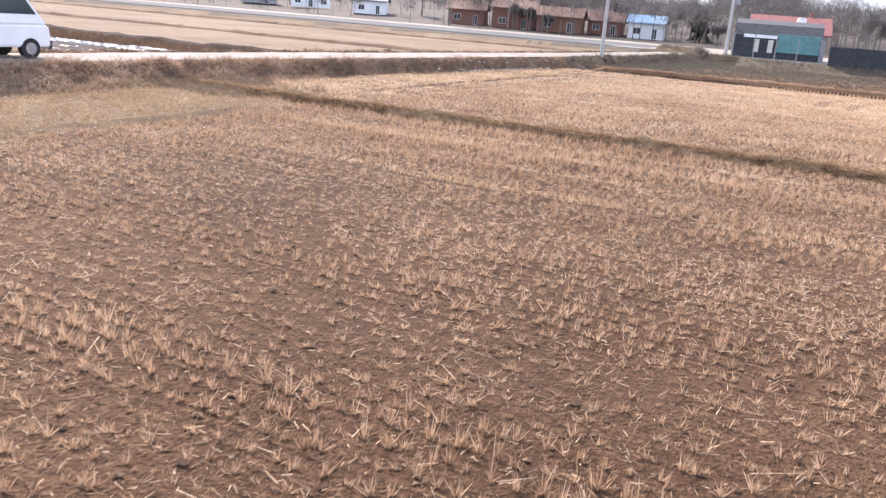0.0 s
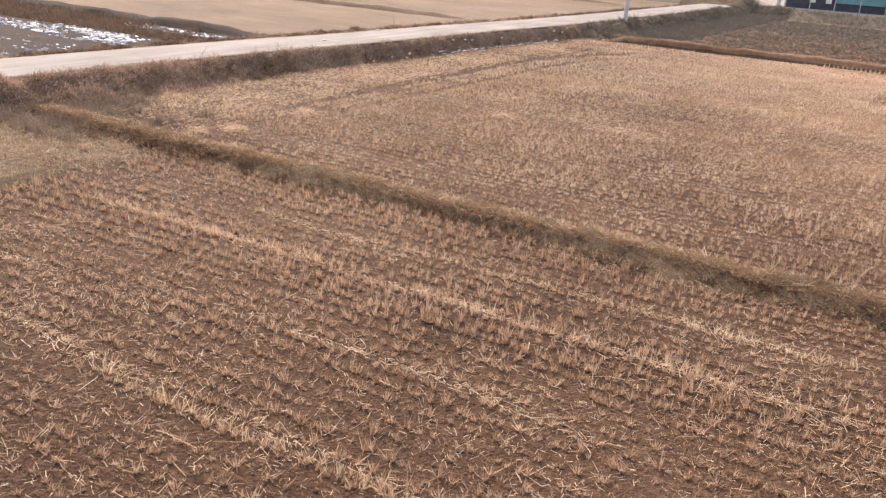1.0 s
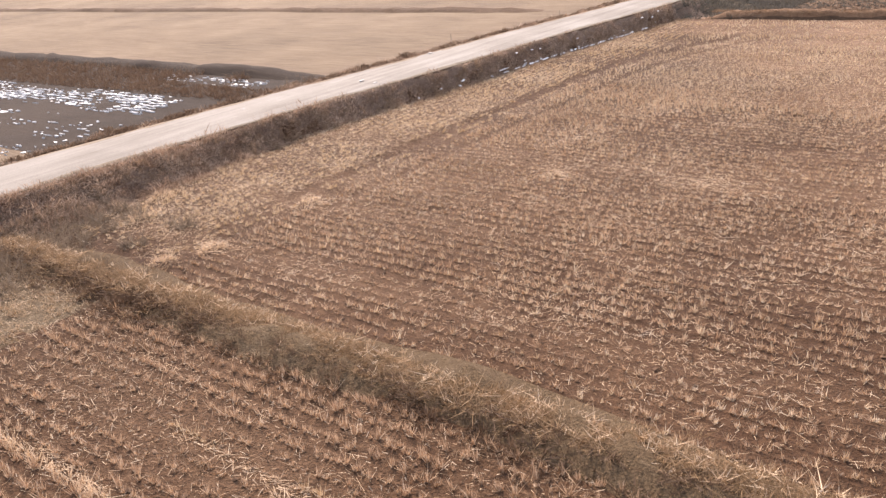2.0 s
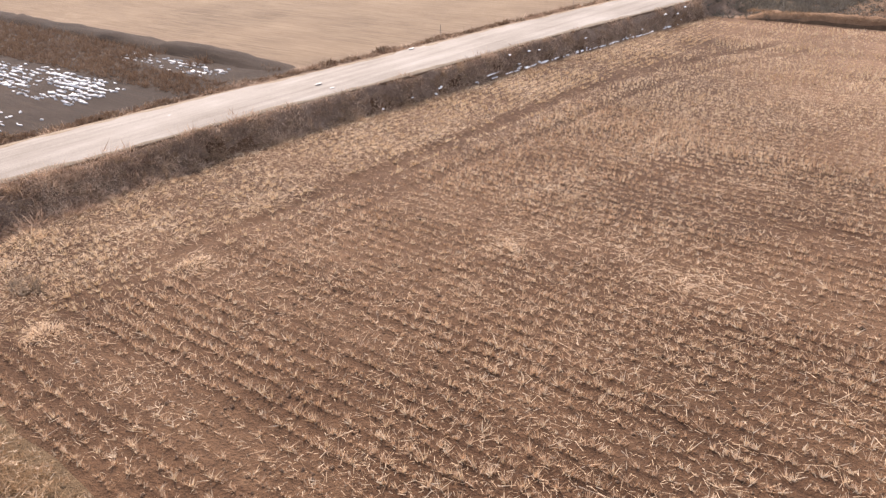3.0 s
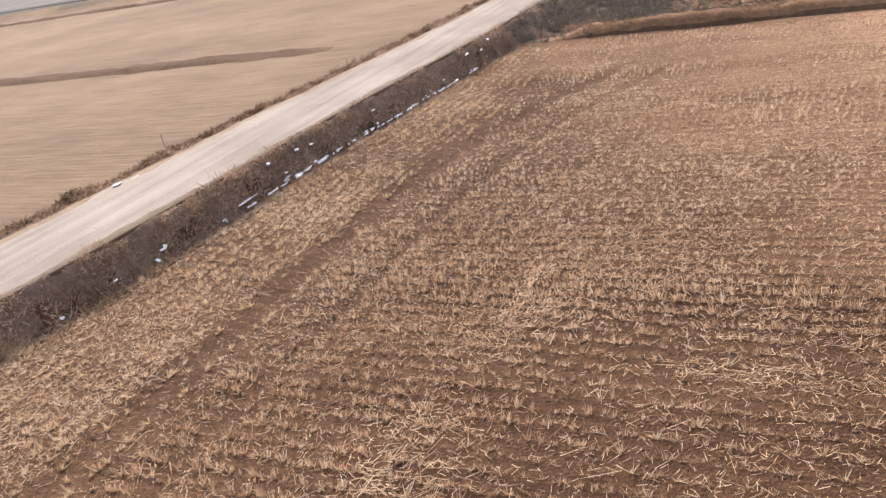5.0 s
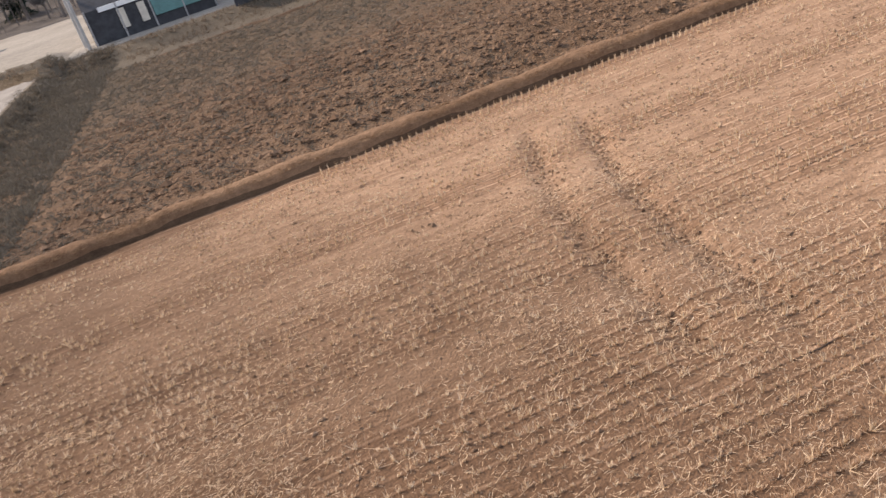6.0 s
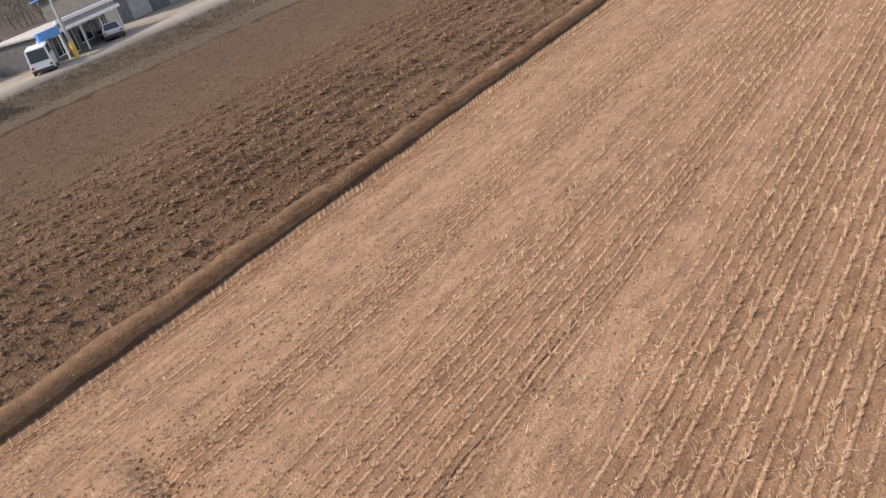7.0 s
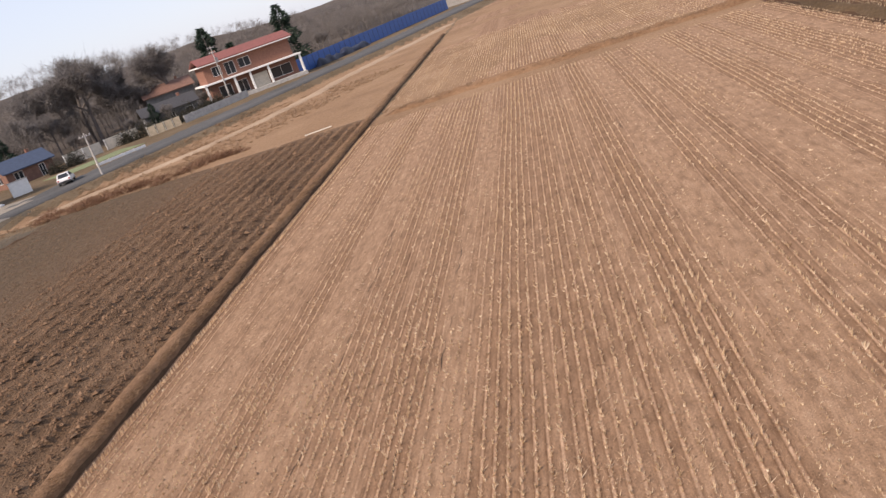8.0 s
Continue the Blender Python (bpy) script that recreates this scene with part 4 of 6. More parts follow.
def on_bund(x0, x1, y, half, n):
    xx = RNG.uniform(x0, x1, n)
    off = np.clip(RNG.normal(loc=0.08, scale=half * 0.5, size=n), -0.3, half)
    return xx, y + off, (0.20 if y < 30 else 0.36) * smooth(half * 1.2, half * 0.35, np.abs(off))


def clumps(name, x, y, size, mat, label, n=90, lift=0.0, broad=0.012):
    """Rounded cushions of dead brush: short blades that lean out from each middle."""
    k = len(x)
    a = RNG.uniform(0, 2 * math.pi, k * n)
    u = np.sqrt(RNG.uniform(0, 1, k * n))
    s = np.repeat(size, n)
    bx = np.repeat(x, n) + np.cos(a) * u * s * 0.7 * np.repeat(RNG.uniform(0.7, 1.3, k), n)
    by = np.repeat(y, n) + np.sin(a) * u * s * np.repeat(RNG.uniform(0.8, 1.6, k), n)
    bz = land(bx, by) + s * 0.65 * (1 - u * u) * RNG.uniform(0, 0.8, k * n) - 0.01 + lift
    base = np.stack([bx, by, bz], 1)
    out = np.stack([np.cos(a) * u, np.sin(a) * u, 0.25 + 0.7 * (1 - u)], 1) + RNG.normal(scale=0.35, size=(k * n, 3))
    tip = base + out * s[:, None] * RNG.uniform(0.18, 0.45, (k * n, 1))
    return tagged(new(name, blade_mesh(name, base, tip, RNG.uniform(0.6, 1.6, k * n) * broad, mat)), label, "brush", kind="stuff")


def mounds(name, x, y, size, tall, mat, label, lift=0.0):
    """Lumpy domes of matted dead growth, each with its own crooked outline."""
    n, ring, rise = len(x), 11, 5
    a = np.linspace(0, 2 * math.pi, ring, endpoint=False)[None, None, :] + RNG.uniform(0, 6.3, n)[:, None, None]
    e = np.linspace(-0.12, 1.57, rise)[None, :, None]
    r = np.asarray(size)[:, None, None] * RNG.uniform(0.8, 1.15, (n, rise, ring)) * np.cos(e)
    px = x[:, None, None] + np.cos(a) * r * RNG.uniform(0.7, 1.1, n)[:, None, None]
    py = y[:, None, None] + np.sin(a) * r * RNG.uniform(0.9, 1.5, n)[:, None, None]
    pz = land(px, py) * 0.4 + (land(x, y) * 0.6)[:, None, None] + np.sin(e) * np.asarray(tall)[:, None, None] * np.where(e > 1.5, 1.0, RNG.uniform(0.8, 1.1, (n, rise, ring))) + lift
    v = np.stack([px, py, pz], 3).reshape(-1, 3)
    i = np.arange(rise - 1)[:, None] * ring + np.arange(ring)[None, :]
    j = np.arange(rise - 1)[:, None] * ring + (np.arange(ring)[None, :] + 1) % ring
    quad = np.stack([i, j, j + ring, i + ring], 2).reshape(-1, 4)
    f = (quad[None] + (np.arange(n) * rise * ring)[:, None, None]).reshape(-1, 4)
    return tagged(new(name, raw_mesh(name, v, f, [mat], smooth=True)), label, "brush", kind="stuff")


k = RNG.uniform(0, 1, 30)
x, y = 79.8 + 4.6 * k + RNG.normal(scale=1.1, size=30), 94 - 21 * k + RNG.normal(scale=0.8, size=30)
mounds("verge_bushes", x, y, RNG.uniform(0.25, 0.55, 30), RNG.uniform(0.2, 0.5, 30), M_RUSTMOUND, "rounded rusty bushes along the end of the ploughed land")
clumps("verge_bushes", x, y, RNG.uniform(0.7, 1.3, 30), M_RUSTTWIG, "dry twigs of rounded rusty bushes", 420, broad=0.045)
x, y = along_road(8, 80, -2.75, -1.8, 2300, 0.8, 424)
clumps("verge_cushions", x, y, RNG.uniform(0.12, 0.3, len(x)), M_DARKWEED, "dark cushions of dead weeds along the far road verge", 60, broad=0.035)
x, y = along_road(14, 62, -2.0, -1.62, 300, 1.5, 421)
clumps("verge_cushions", x, y, RNG.uniform(0.15, 0.36, len(x)), M_BRUSH, "cushions of dead brush on the far road verge")
x, y = along_road(8, 57, 1.66, 3.0, 2300, 1.2, 422)
ok = x - road_x(y) < field_edge(y) - 0.1
clumps("bank_cushions", x[ok], y[ok], RNG.gamma(4.0, 0.05, ok.sum()) + 0.06, M_BRUSH, "cushions of dead brush on the road bank", 120, broad=0.017)
x, y = along_road(23, 57, 1.66, 2.9, 1000, 1.2, 423)
clumps("bank_cushions", x, y, RNG.uniform(0.10, 0.22, len(x)), M_RUST, "reddish cushions of dead brush on the road bank", 60, broad=0.016)
for mat, n, label in ((M_OLIVE, 220, "olive tussocks of tangled grass on the low bund"), (M_DRYGRASS, 60, "pale tussocks of dry grass on the low bund")):
    x = RNG.uniform(-19, 26, n)
    y = 22.12 - 0.6 * (x + 20.5) / 97 + RNG.normal(scale=0.24, size=n)
    clumps("bund_cushions", x, y, RNG.gamma(4.0, 0.045, n) + 0.06, mat, label, 80, 0.07)
x, y = RNG.normal(-14.9, 0.6, 34), RNG.normal(21.72, 0.22, 34)
clumps("corner_cushions", x, y, RNG.uniform(0.14, 0.34, 34), M_DITCHWEED, "dark bramble tangle at the end of the low bund", 110, 0.06, 0.016)
x, y = scatter(-20.5, -12, 20.8, 23.4, 70)
clumps("corner_cushions", x, y, RNG.uniform(0.10, 0.26, len(x)), M_DARKWEED, "tangled dead grass where bund and road meet")
x = RNG.uniform(-19, 26, 420)
y = 21.62 - 0.6 * (x + 20.5) / 97 + RNG.normal(scale=0.13, size=420)
clumps("ditch_cushions", x, y, RNG.gamma(4.0, 0.035, 420) + 0.06, M_DITCHWEED, "dark tangled weeds in the ditch below the low bund", 70, 0.02, 0.022)
x, y = scatter(-12, 20, 21.5, 22.4, 90)
clumps("bund_cushions", x, y, RNG.uniform(0.07, 0.16, len(x)), M_TURF, "tangled brown grass on the low bund", 60)
x, y = np.array(PALE_TUFTS).T
clumps("pale_tufts", x, y, RNG.uniform(0.28, 0.42, len(x)), M_LITTER, "pale bleached grass tufts beside the bund", 260)
px, py = np.array(ROAD_SNOW).T
flakes("road_snow", px, py, RNG.uniform(0.05, 0.12, len(px)), RNG.uniform(0.12, 0.3, len(px)), "thin pale patches of old snow on the road", M_PATCH, 0.072, 0.02)


for x0, x1, yb, half, n, mat, label in (
        (-20, 24, 21.75, 0.35, 1800, M_DITCHWEED, "dark tangled weeds along the bund foot"),
        (-20, 30, 22.05, 0.5, 8000, M_OLIVE, "matted olive grass on the earth bund"), (-20, 30, 22.15, 0.5, 1300, M_LITTER, "pale dry grass blades on the earth bund"),
        (-16, 76, 57.3, 0.6, 7000, M_TURF, "short rusty turf on the earth bund"), (76, 150, 57.3, 0.7, 1500, M_RUST, "short rusty turf on the earth bund")):
    x, y, dz = on_bund(x0, x1, yb, half, n)
    y = y - 0.6 * np.clip((x + 20) / 97, 0, 1) * (1 if yb < 30 else 0.3)
    me = tufts("bund_grass", x, y, land(x, y) + dz, 6, RNG.uniform(0.03, 0.13, n), 0.12, 0.012, mat)
    tagged(new("bund_grass", me), label, "grass", kind="stuff")
x, y = scatter(76.6, 78.2, 5, 56, 1500)
me = tufts("bund_grass", x, y, land(x, y) + 0.3, 8, RNG.uniform(0.06, 0.2, 1500), 0.12, 0.03, M_RUST)
tagged(new("bund_grass", me), "short rusty turf on the crossing bund", "grass", kind="stuff")
x, y = scatter(-22, -14.2, -4, 21.5, 9500)
ok = (x - road_x(y) > 2.4) & (value_noise(x, y, 0.9, 434) - 1.2 * (x + 15.2) > -0.4)
weeds("strip_grass", x[ok], y[ok], 7, RNG.uniform(0.05, 0.22, ok.sum()), 0.14, 0.014, M_DRYGRASS, "flattened dry grass on the strip by the road")
x, y = scatter(-20.8, -13, 20.4, 25.0, 2200)
ok = (x - road_x(y) > 2.4) & (value_noise(x, y, 0.9, 431) > 0.35 * (x + 18.5) - 0.2)
weeds("strip_grass", x[ok], y[ok], 12, RNG.uniform(0.08, 0.35, ok.sum()), 0.16, 0.015, M_WEED, "dark tangled grass where the bund meets the road")
x, y = scatter(-70, -27, 34.9, 39.3, 8000)
ok = (y < 36.9) | (x < -34) | (value_noise(x, y, 1.2, 435) > 0.2)
x, y = x[ok], y[ok]
weeds("dark_weeds", x, y, 6, RNG.uniform(0.1, 0.3, len(x)), 0.16, 0.022, M_DARKWEED, "dark dead weeds in a wet strip")
x, y = scatter(-17, 14, 58.3, 92, 15000)
ok = RNG.uniform(-9, 12, len(x)) + 4 * value_noise(x, y, 5.0, 436) > x + 0.45 * (75 - y)
weeds("plough_weeds", x[ok], y[ok], 7, RNG.uniform(0.06, 0.24, ok.sum()), 0.18, 0.028, M_GREYWEED, "grey winter weeds over the road end of the ploughed land")
x, y = scatter(-10, 77, 71, 104, 7000)
ok = (y - street_y(x)) < -3
weeds("plough_weeds", x[ok], y[ok], 6, RNG.uniform(0.05, 0.18, ok.sum()), 0.14, 0.03, M_WEED, "thin grey winter weeds over the far ploughed land")
x, y = scatter(77, 125, 52, 106, 9000)
ok = (y - street_y(x) < -1.0) & (y - street_y(x) > -26) & ((x > 79) | (y > 92)) & (y > 58)
ok &= value_noise(x, y, 2.5, 410) > RNG.uniform(-0.8, 0.7, len(x))
ok &= np.abs(y - np.interp(x, TRACK_X, TRACK_Y)) > 1.9
weeds("verge_brush", x[ok], y[ok], 10, RNG.uniform(0.1, 0.35, ok.sum()), 0.35, 0.05, M_RUST, "rusty dead brush on the street verge")
x, y = scatter(55, 240, 40, 112, 9000)
ok = (y - street_y(x) < -0.3) & (y - street_y(x) > -3.5)
weeds("verge_brush", x[ok], y[ok], 8, RNG.uniform(0.15, 0.4, ok.sum()), 0.2, 0.04, M_WEED, "dark dead weeds on the street embankment")
x, y = scatter(-22, 60, 92, 106, 9000)
ok = (y - street_y(x) < -0.3) & (y - street_y(x) > -3.8)
weeds("verge_brush", x[ok], y[ok], 8, RNG.uniform(0.15, 0.4, ok.sum()), 0.2, 0.03, M_WEED, "dark dead weeds on the street embankment")


# ---- materials of the village ----
M_WHITE = plain("white_paint", (0.80, 0.79, 0.76), rough=0.5, grime=0.12)
M_PALE = plain("pale_grey_sheet", (0.50, 0.50, 0.49), rough=0.5, grime=0.15)
M_CREAM = plain("cream_render", (0.62, 0.56, 0.46), grime=0.2)
M_GREY = plain("grey_render", (0.34, 0.33, 0.32), grime=0.25)
M_DGREY = plain("dark_sheet_wall", (0.13, 0.13, 0.13), grime=0.3)
M_CONC = plain("old_concrete", (0.45, 0.43, 0.40), rough=0.85, grime=0.3)
M_BLUE = plain("blue_metal_roof", (0.09, 0.30, 0.66), rough=0.4, grime=0.15)
M_AWNING = plain("deep_blue_awning", (0.03, 0.125, 0.34), rough=0.5, grime=0.15)
M_FENCE = plain("blue_fence_sheet", (0.035, 0.115, 0.36), rough=0.5, grime=0.2)
M_DARK = plain("dark_roof_sheet", (0.045, 0.043, 0.045), rough=0.7)
M_NAVY = plain("dark_blue_tiles", (0.045, 0.065, 0.11), rough=0.6)
M_RED = plain("red_roof_tiles", (0.23, 0.072, 0.055), rough=0.65, grime=0.3)
M_BROWN = plain("brown_tiles", (0.20, 0.105, 0.075), rough=0.8, grime=0.3)
M_BRICK = plain("orange_brick", (0.25, 0.118, 0.08), rough=0.85, grime=0.25, scale=4.0)
M_TURQ = plain("turquoise_tarpaulin", (0.10, 0.23, 0.22), rough=0.5, grime=0.25)
M_PALEBLUE = plain("pale_blue_roof", (0.27, 0.40, 0.52), rough=0.6, grime=0.2)
M_NET = plain("black_shade_net", (0.05, 0.051, 0.056), rough=0.9, grime=0.4)
M_ORANGE = plain("orange_sign", (0.85, 0.33, 0.04), rough=0.5, grime=0.1)
M_YELLOW = plain("yellow_guard", (0.75, 0.52, 0.08), rough=0.5)
M_TYRE = plain("tyre_rubber", (0.02, 0.02, 0.02), rough=0.85)
M_RIM = plain("wheel_metal", (0.45, 0.45, 0.46), rough=0.35, metal=0.8)
M_CARW = plain("white_car_paint", (0.80, 0.80, 0.79), rough=0.25, grime=0.08, bump=0.0)
M_CARS = plain("silver_car_paint", (0.50, 0.51, 0.53), rough=0.25, metal=0.4, grime=0.08, bump=0.0)
M_CARB = plain("pale_blue_car_paint", (0.42, 0.50, 0.60), rough=0.25, metal=0.3, grime=0.08, bump=0.0)
M_CARD = plain("dark_car_paint", (0.05, 0.06, 0.08), rough=0.25, grime=0.08, bump=0.0)
M_PLASTIC = plain("black_bumper", (0.035, 0.035, 0.037), rough=0.6)
M_GLASS = plain("dark_glass", (0.025, 0.03, 0.035), rough=0.08, grime=0.1, bump=0.0)
M_LAMP = plain("headlamp_glass", (0.7, 0.7, 0.68), rough=0.15, grime=0.05, bump=0.0)
M_TAIL = plain("red_lamp", (0.45, 0.03, 0.02), rough=0.2, grime=0.05, bump=0.0)
M_POLE = plain("concrete_pole", (0.42, 0.40, 0.37), rough=0.85, grime=0.2)
# bark, twigs and woods: distance haze put into lighter base colours
M_BARK = plain("grey_bark", (0.17, 0.145, 0.13), rough=0.95, grime=0.4, scale=6.0, bump=0.6)
M_TWIG = blades("bare_twigs", [(0.0, (0.10, 0.09, 0.085)), (0.5, (0.165, 0.15, 0.14)), (1.0, (0.25, 0.226, 0.21))], thin=0.1)
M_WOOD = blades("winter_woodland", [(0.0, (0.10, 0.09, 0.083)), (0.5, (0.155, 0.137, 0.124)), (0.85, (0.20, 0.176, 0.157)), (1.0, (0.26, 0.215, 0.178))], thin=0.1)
M_PINE = blades("pine_needles", [(0.0, (0.015, 0.028, 0.02)), (0.6, (0.03, 0.05, 0.035)), (1.0, (0.06, 0.085, 0.055))], thin=0.1)
M_SHRUB = blades("dark_shrub_leaves", [(0.0, (0.02, 0.022, 0.016)), (0.6, (0.045, 0.042, 0.03)), (1.0, (0.09, 0.075, 0.052))], thin=0.1)
M_LAWN = plain("winter_lawn", (0.17, 0.20, 0.09), rough=0.95, grime=0.35, scale=1.0)


def box(bm, x0, x1, y0, y1, z0, z1):
    v = [bm.verts.new(c) for c in ((x0, y0, z0), (x1, y0, z0), (x1, y1, z0), (x0, y1, z0), (x0, y0, z1), (x1, y0, z1), (x1, y1, z1), (x0, y1, z1))]
    for f in ((0, 3, 2, 1), (4, 5, 6, 7), (0, 1, 5, 4), (1, 2, 6, 5), (2, 3, 7, 6), (3, 0, 4, 7)):
        bm.faces.new([v[i] for i in f])
    return bm


def boxes(*sets, bevel=0.0):
    bm = bmesh.new()
    for s in sets:
        box(bm, *s)
    if bevel:
        bmesh.ops.bevel(bm, geom=bm.edges[:], offset=bevel, segments=1, affect="EDGES")
    return bm


def prism(profile, y0, y1, bevel=0.0):
    """A side outline in x and z, drawn out along y."""
    bm = bmesh.new()
    a = [bm.verts.new((x, y0, z)) for x, z in profile]
    b = [bm.verts.new((x, y1, z)) for x, z in profile]
    n = len(profile)
    bm.faces.new(a)
    bm.faces.new(b[::-1])
    for i in range(n):
        bm.faces.new((a[i], b[i], b[(i + 1) % n], a[(i + 1) % n]))
    bmesh.ops.recalc_face_normals(bm, faces=bm.faces[:])
    if bevel:
        bmesh.ops.bevel(bm, geom=bm.edges[:], offset=bevel, segments=2, affect="EDGES")
    return bm


def rod(a, b, r0, r1, sides=10):
    """A tapered round bar from a to b."""
    a, b = Vector(a), Vector(b)
    d = b - a
    bm = bmesh.new()
    bmesh.ops.create_cone(bm, cap_ends=True, segments=sides, radius1=r0, radius2=r1, depth=d.length)
    bmesh.ops.transform(bm, matrix=Matrix.Translation((a + b) / 2) @ d.to_track_quat("Z", "Y").to_matrix().to_4x4(), verts=bm.verts)
    return bm


def wall_bm(a, b, y0, y1, z0, z1, holes=()):
    """A wall along x from a to b with real openings (x0, x1, z0, z1), one closed mesh."""
    xs = sorted({a, b, *[h[0] for h in holes], *[h[1] for h in holes]})
    zs = sorted({z0, z1, *[h[2] for h in holes], *[h[3] for h in holes]})
    nx, nz = len(xs) - 1, len(zs) - 1

    def solid(i, j):
        if not (0 <= i < nx and 0 <= j < nz):
            return False
        x, z = (xs[i] + xs[i + 1]) / 2, (zs[j] + zs[j + 1]) / 2
        return not any(h[0] < x < h[1] and h[2] < z < h[3] for h in holes)

    bm = bmesh.new()
    grid = {}

    def vert(i, j, y):
        if (i, j, y) not in grid:
            grid[i, j, y] = bm.verts.new((xs[i], y, zs[j]))
        return grid[i, j, y]

    for i in range(nx):
        for j in range(nz):
            if not solid(i, j):
                continue
            bm.faces.new([vert(i, j, y0), vert(i + 1, j, y0), vert(i + 1, j + 1, y0), vert(i, j + 1, y0)])
            bm.faces.new([vert(i, j + 1, y1), vert(i + 1, j + 1, y1), vert(i + 1, j, y1), vert(i, j, y1)])
            for di, dj, p, q in ((-1, 0, (i, j), (i, j + 1)), (1, 0, (i + 1, j + 1), (i + 1, j)), (0, -1, (i + 1, j), (i, j)), (0, 1, (i, j + 1), (i + 1, j + 1))):
                if not solid(i + di, j + dj):
                    bm.faces.new([vert(*p, y0), vert(*q, y0), vert(*q, y1), vert(*p, y1)])
    bmesh.ops.recalc_face_normals(bm, faces=bm.faces[:])
    return bm


def window(parent, h, y, frame_mat=M_WHITE, depth=0.12):
    """Frame, mullion and pane in an opening of a wall whose outer face is at y."""
    x0, x1, z0, z1 = h
    t = 0.07
    w = part("window", boxes((x0, x0 + t, y + 0.03, y + depth, z0, z1), (x1 - t, x1, y + 0.03, y + depth, z0, z1), (x0 + t, x1 - t, y + 0.03, y + depth, z0, z0 + t), (x0 + t, x1 - t, y + 0.03, y + depth, z1 - t, z1), ((x0 + x1) / 2 - 0.03, (x0 + x1) / 2 + 0.03, y + 0.03, y + depth, z0 + t, z1 - t)), frame_mat, parent)
    part("pane", boxes((x0 + t, x1 - t, y + 0.07, y + 0.09, z0 + t, z1 - t)), M_GLASS, w)
    return w


def shell(parent, w, d, h, mat, front=(), frame_mat=M_WHITE, side=()):
    """Four thick walls; openings in the front (towards -y) and in the side (towards -x)."""
    part("wall", wall_bm(-w / 2, w / 2, -d / 2, -d / 2 + 0.25, 0, h, front), mat, parent)
    part("wall", wall_bm(-w / 2, w / 2, d / 2 - 0.25, d / 2, 0, h), mat, parent)
    part("wall", boxes((w / 2 - 0.25, w / 2, -d / 2 + 0.25, d / 2 - 0.25, 0, h)), mat, parent)
    s = part("wall", wall_bm(-d / 2 + 0.25, d / 2 - 0.25, -w / 2, -w / 2 + 0.25, 0, h, side), mat, parent)
    s.matrix_local = Matrix.Rotation(radians(-90), 4, "Z")
    for o in front:
        window(parent, o, -d / 2, frame_mat)
    for o in side:
        k = window(parent, o, -w / 2, frame_mat)
        k.matrix_local = Matrix.Rotation(radians(-90), 4, "Z")


def gable(parent, w, d, z, rise, over, mat, thick=0.18, label=""):
    """A two-sided roof with eaves, ridge along x."""
    hd = d / 2 + over
    prof = [(-hd, z), (0, z + rise), (hd, z), (hd, z + thick), (0, z + rise + thick * 1.3), (-hd, z + thick)]
    bm = prism(prof, -w / 2 - over, w / 2 + over)
    bmesh.ops.transform(bm, matrix=Matrix.Rotation(radians(90), 4, "Z"), verts=bm.verts)
    return part("roof", bm, mat, parent, label)


def gable_ends(parent, w, d, h, rise, mat):
    for x in (-w / 2, w / 2 - 0.25):
        bm = prism([(-d / 2, h), (d / 2, h), (0, h + rise)], x, x + 0.25)
        bmesh.ops.transform(bm, matrix=Matrix.Rotation(radians(90), 4, "Z") @ Matrix.Diagonal((1, -1, 1, 1)), verts=bm.verts)
        bmesh.ops.recalc_face_normals(bm, faces=bm.faces[:])
        part("gable", bm, mat, parent)


def village_z(x, y):
    return float(land(x, y))


def street_turn(x):
    """Heading of the street at x, in degrees."""
    return math.degrees(math.atan2(float(street_y(x + 4) - street_y(x - 4)), 8.0))


# ---- buildings ----
def net_shed():
    t = thing("net_shed", pose(-8.0, 105.5, village_z(-8.0, 105.5) - 0.1, 0, 0, 4), "black shade-net shed patched with turquoise tarpaulin", "shed")
    prof = [(-4, 0), (-4, 2.6), (-2.4, 3.9), (0, 4.4), (2.4, 3.9), (4, 2.6), (4, 0)]
    inner = [(x * 0.97, z * 0.975) for x, z in prof]
    bm = bmesh.new()
    for (a, b), (c, d) in zip(zip(prof, prof[1:]), zip(inner, inner[1:])):
        vs = [bm.verts.new((x, p[0], p[1])) for x in (-4.7, 4.7) for p in (a, b, d, c)]
        for f in ((0, 1, 2, 3), (4, 7, 6, 5), (0, 4, 5, 1), (3, 2, 6, 7), (1, 5, 6, 2), (0, 3, 7, 4)):
            bm.faces.new([vs[i] for i in f])
    bmesh.ops.recalc_face_normals(bm, faces=bm.faces[:])
    part("net_cover", bm, M_NET, t)
    for x in (-4.6, 4.55):
        part("end_sheet", prism([(y, z) for y, z in inner], 0, 0.04), M_NET, t).matrix_local = Matrix.Translation((x, 0, 0)) @ Matrix.Rotation(radians(90), 4, "Z")
    part("tarpaulin", boxes((0.1, 4.5, -4.12, -4.03, 0.9, 2.9), bevel=0.03), M_TURQ, t, "hanging turquoise tarpaulin")
    part("white_strip", boxes((-3.6, 0.0, -4.1, -4.03, 2.35, 2.7)), M_WHITE, t, "pale plastic strip")
    for x in (-2.4, -0.9):
        part("white_panel", boxes((x, x + 0.55, -4.12, -4.04, 0.8, 2.2)), M_CREAM, t)
    for x in (-4.6, -2.3, 0, 2.3, 4.6):
        part("post", rod((x, -4.1, 0), (x, -4.1, 2.7), 0.06, 0.06), M_GREY, t)


net_shed()


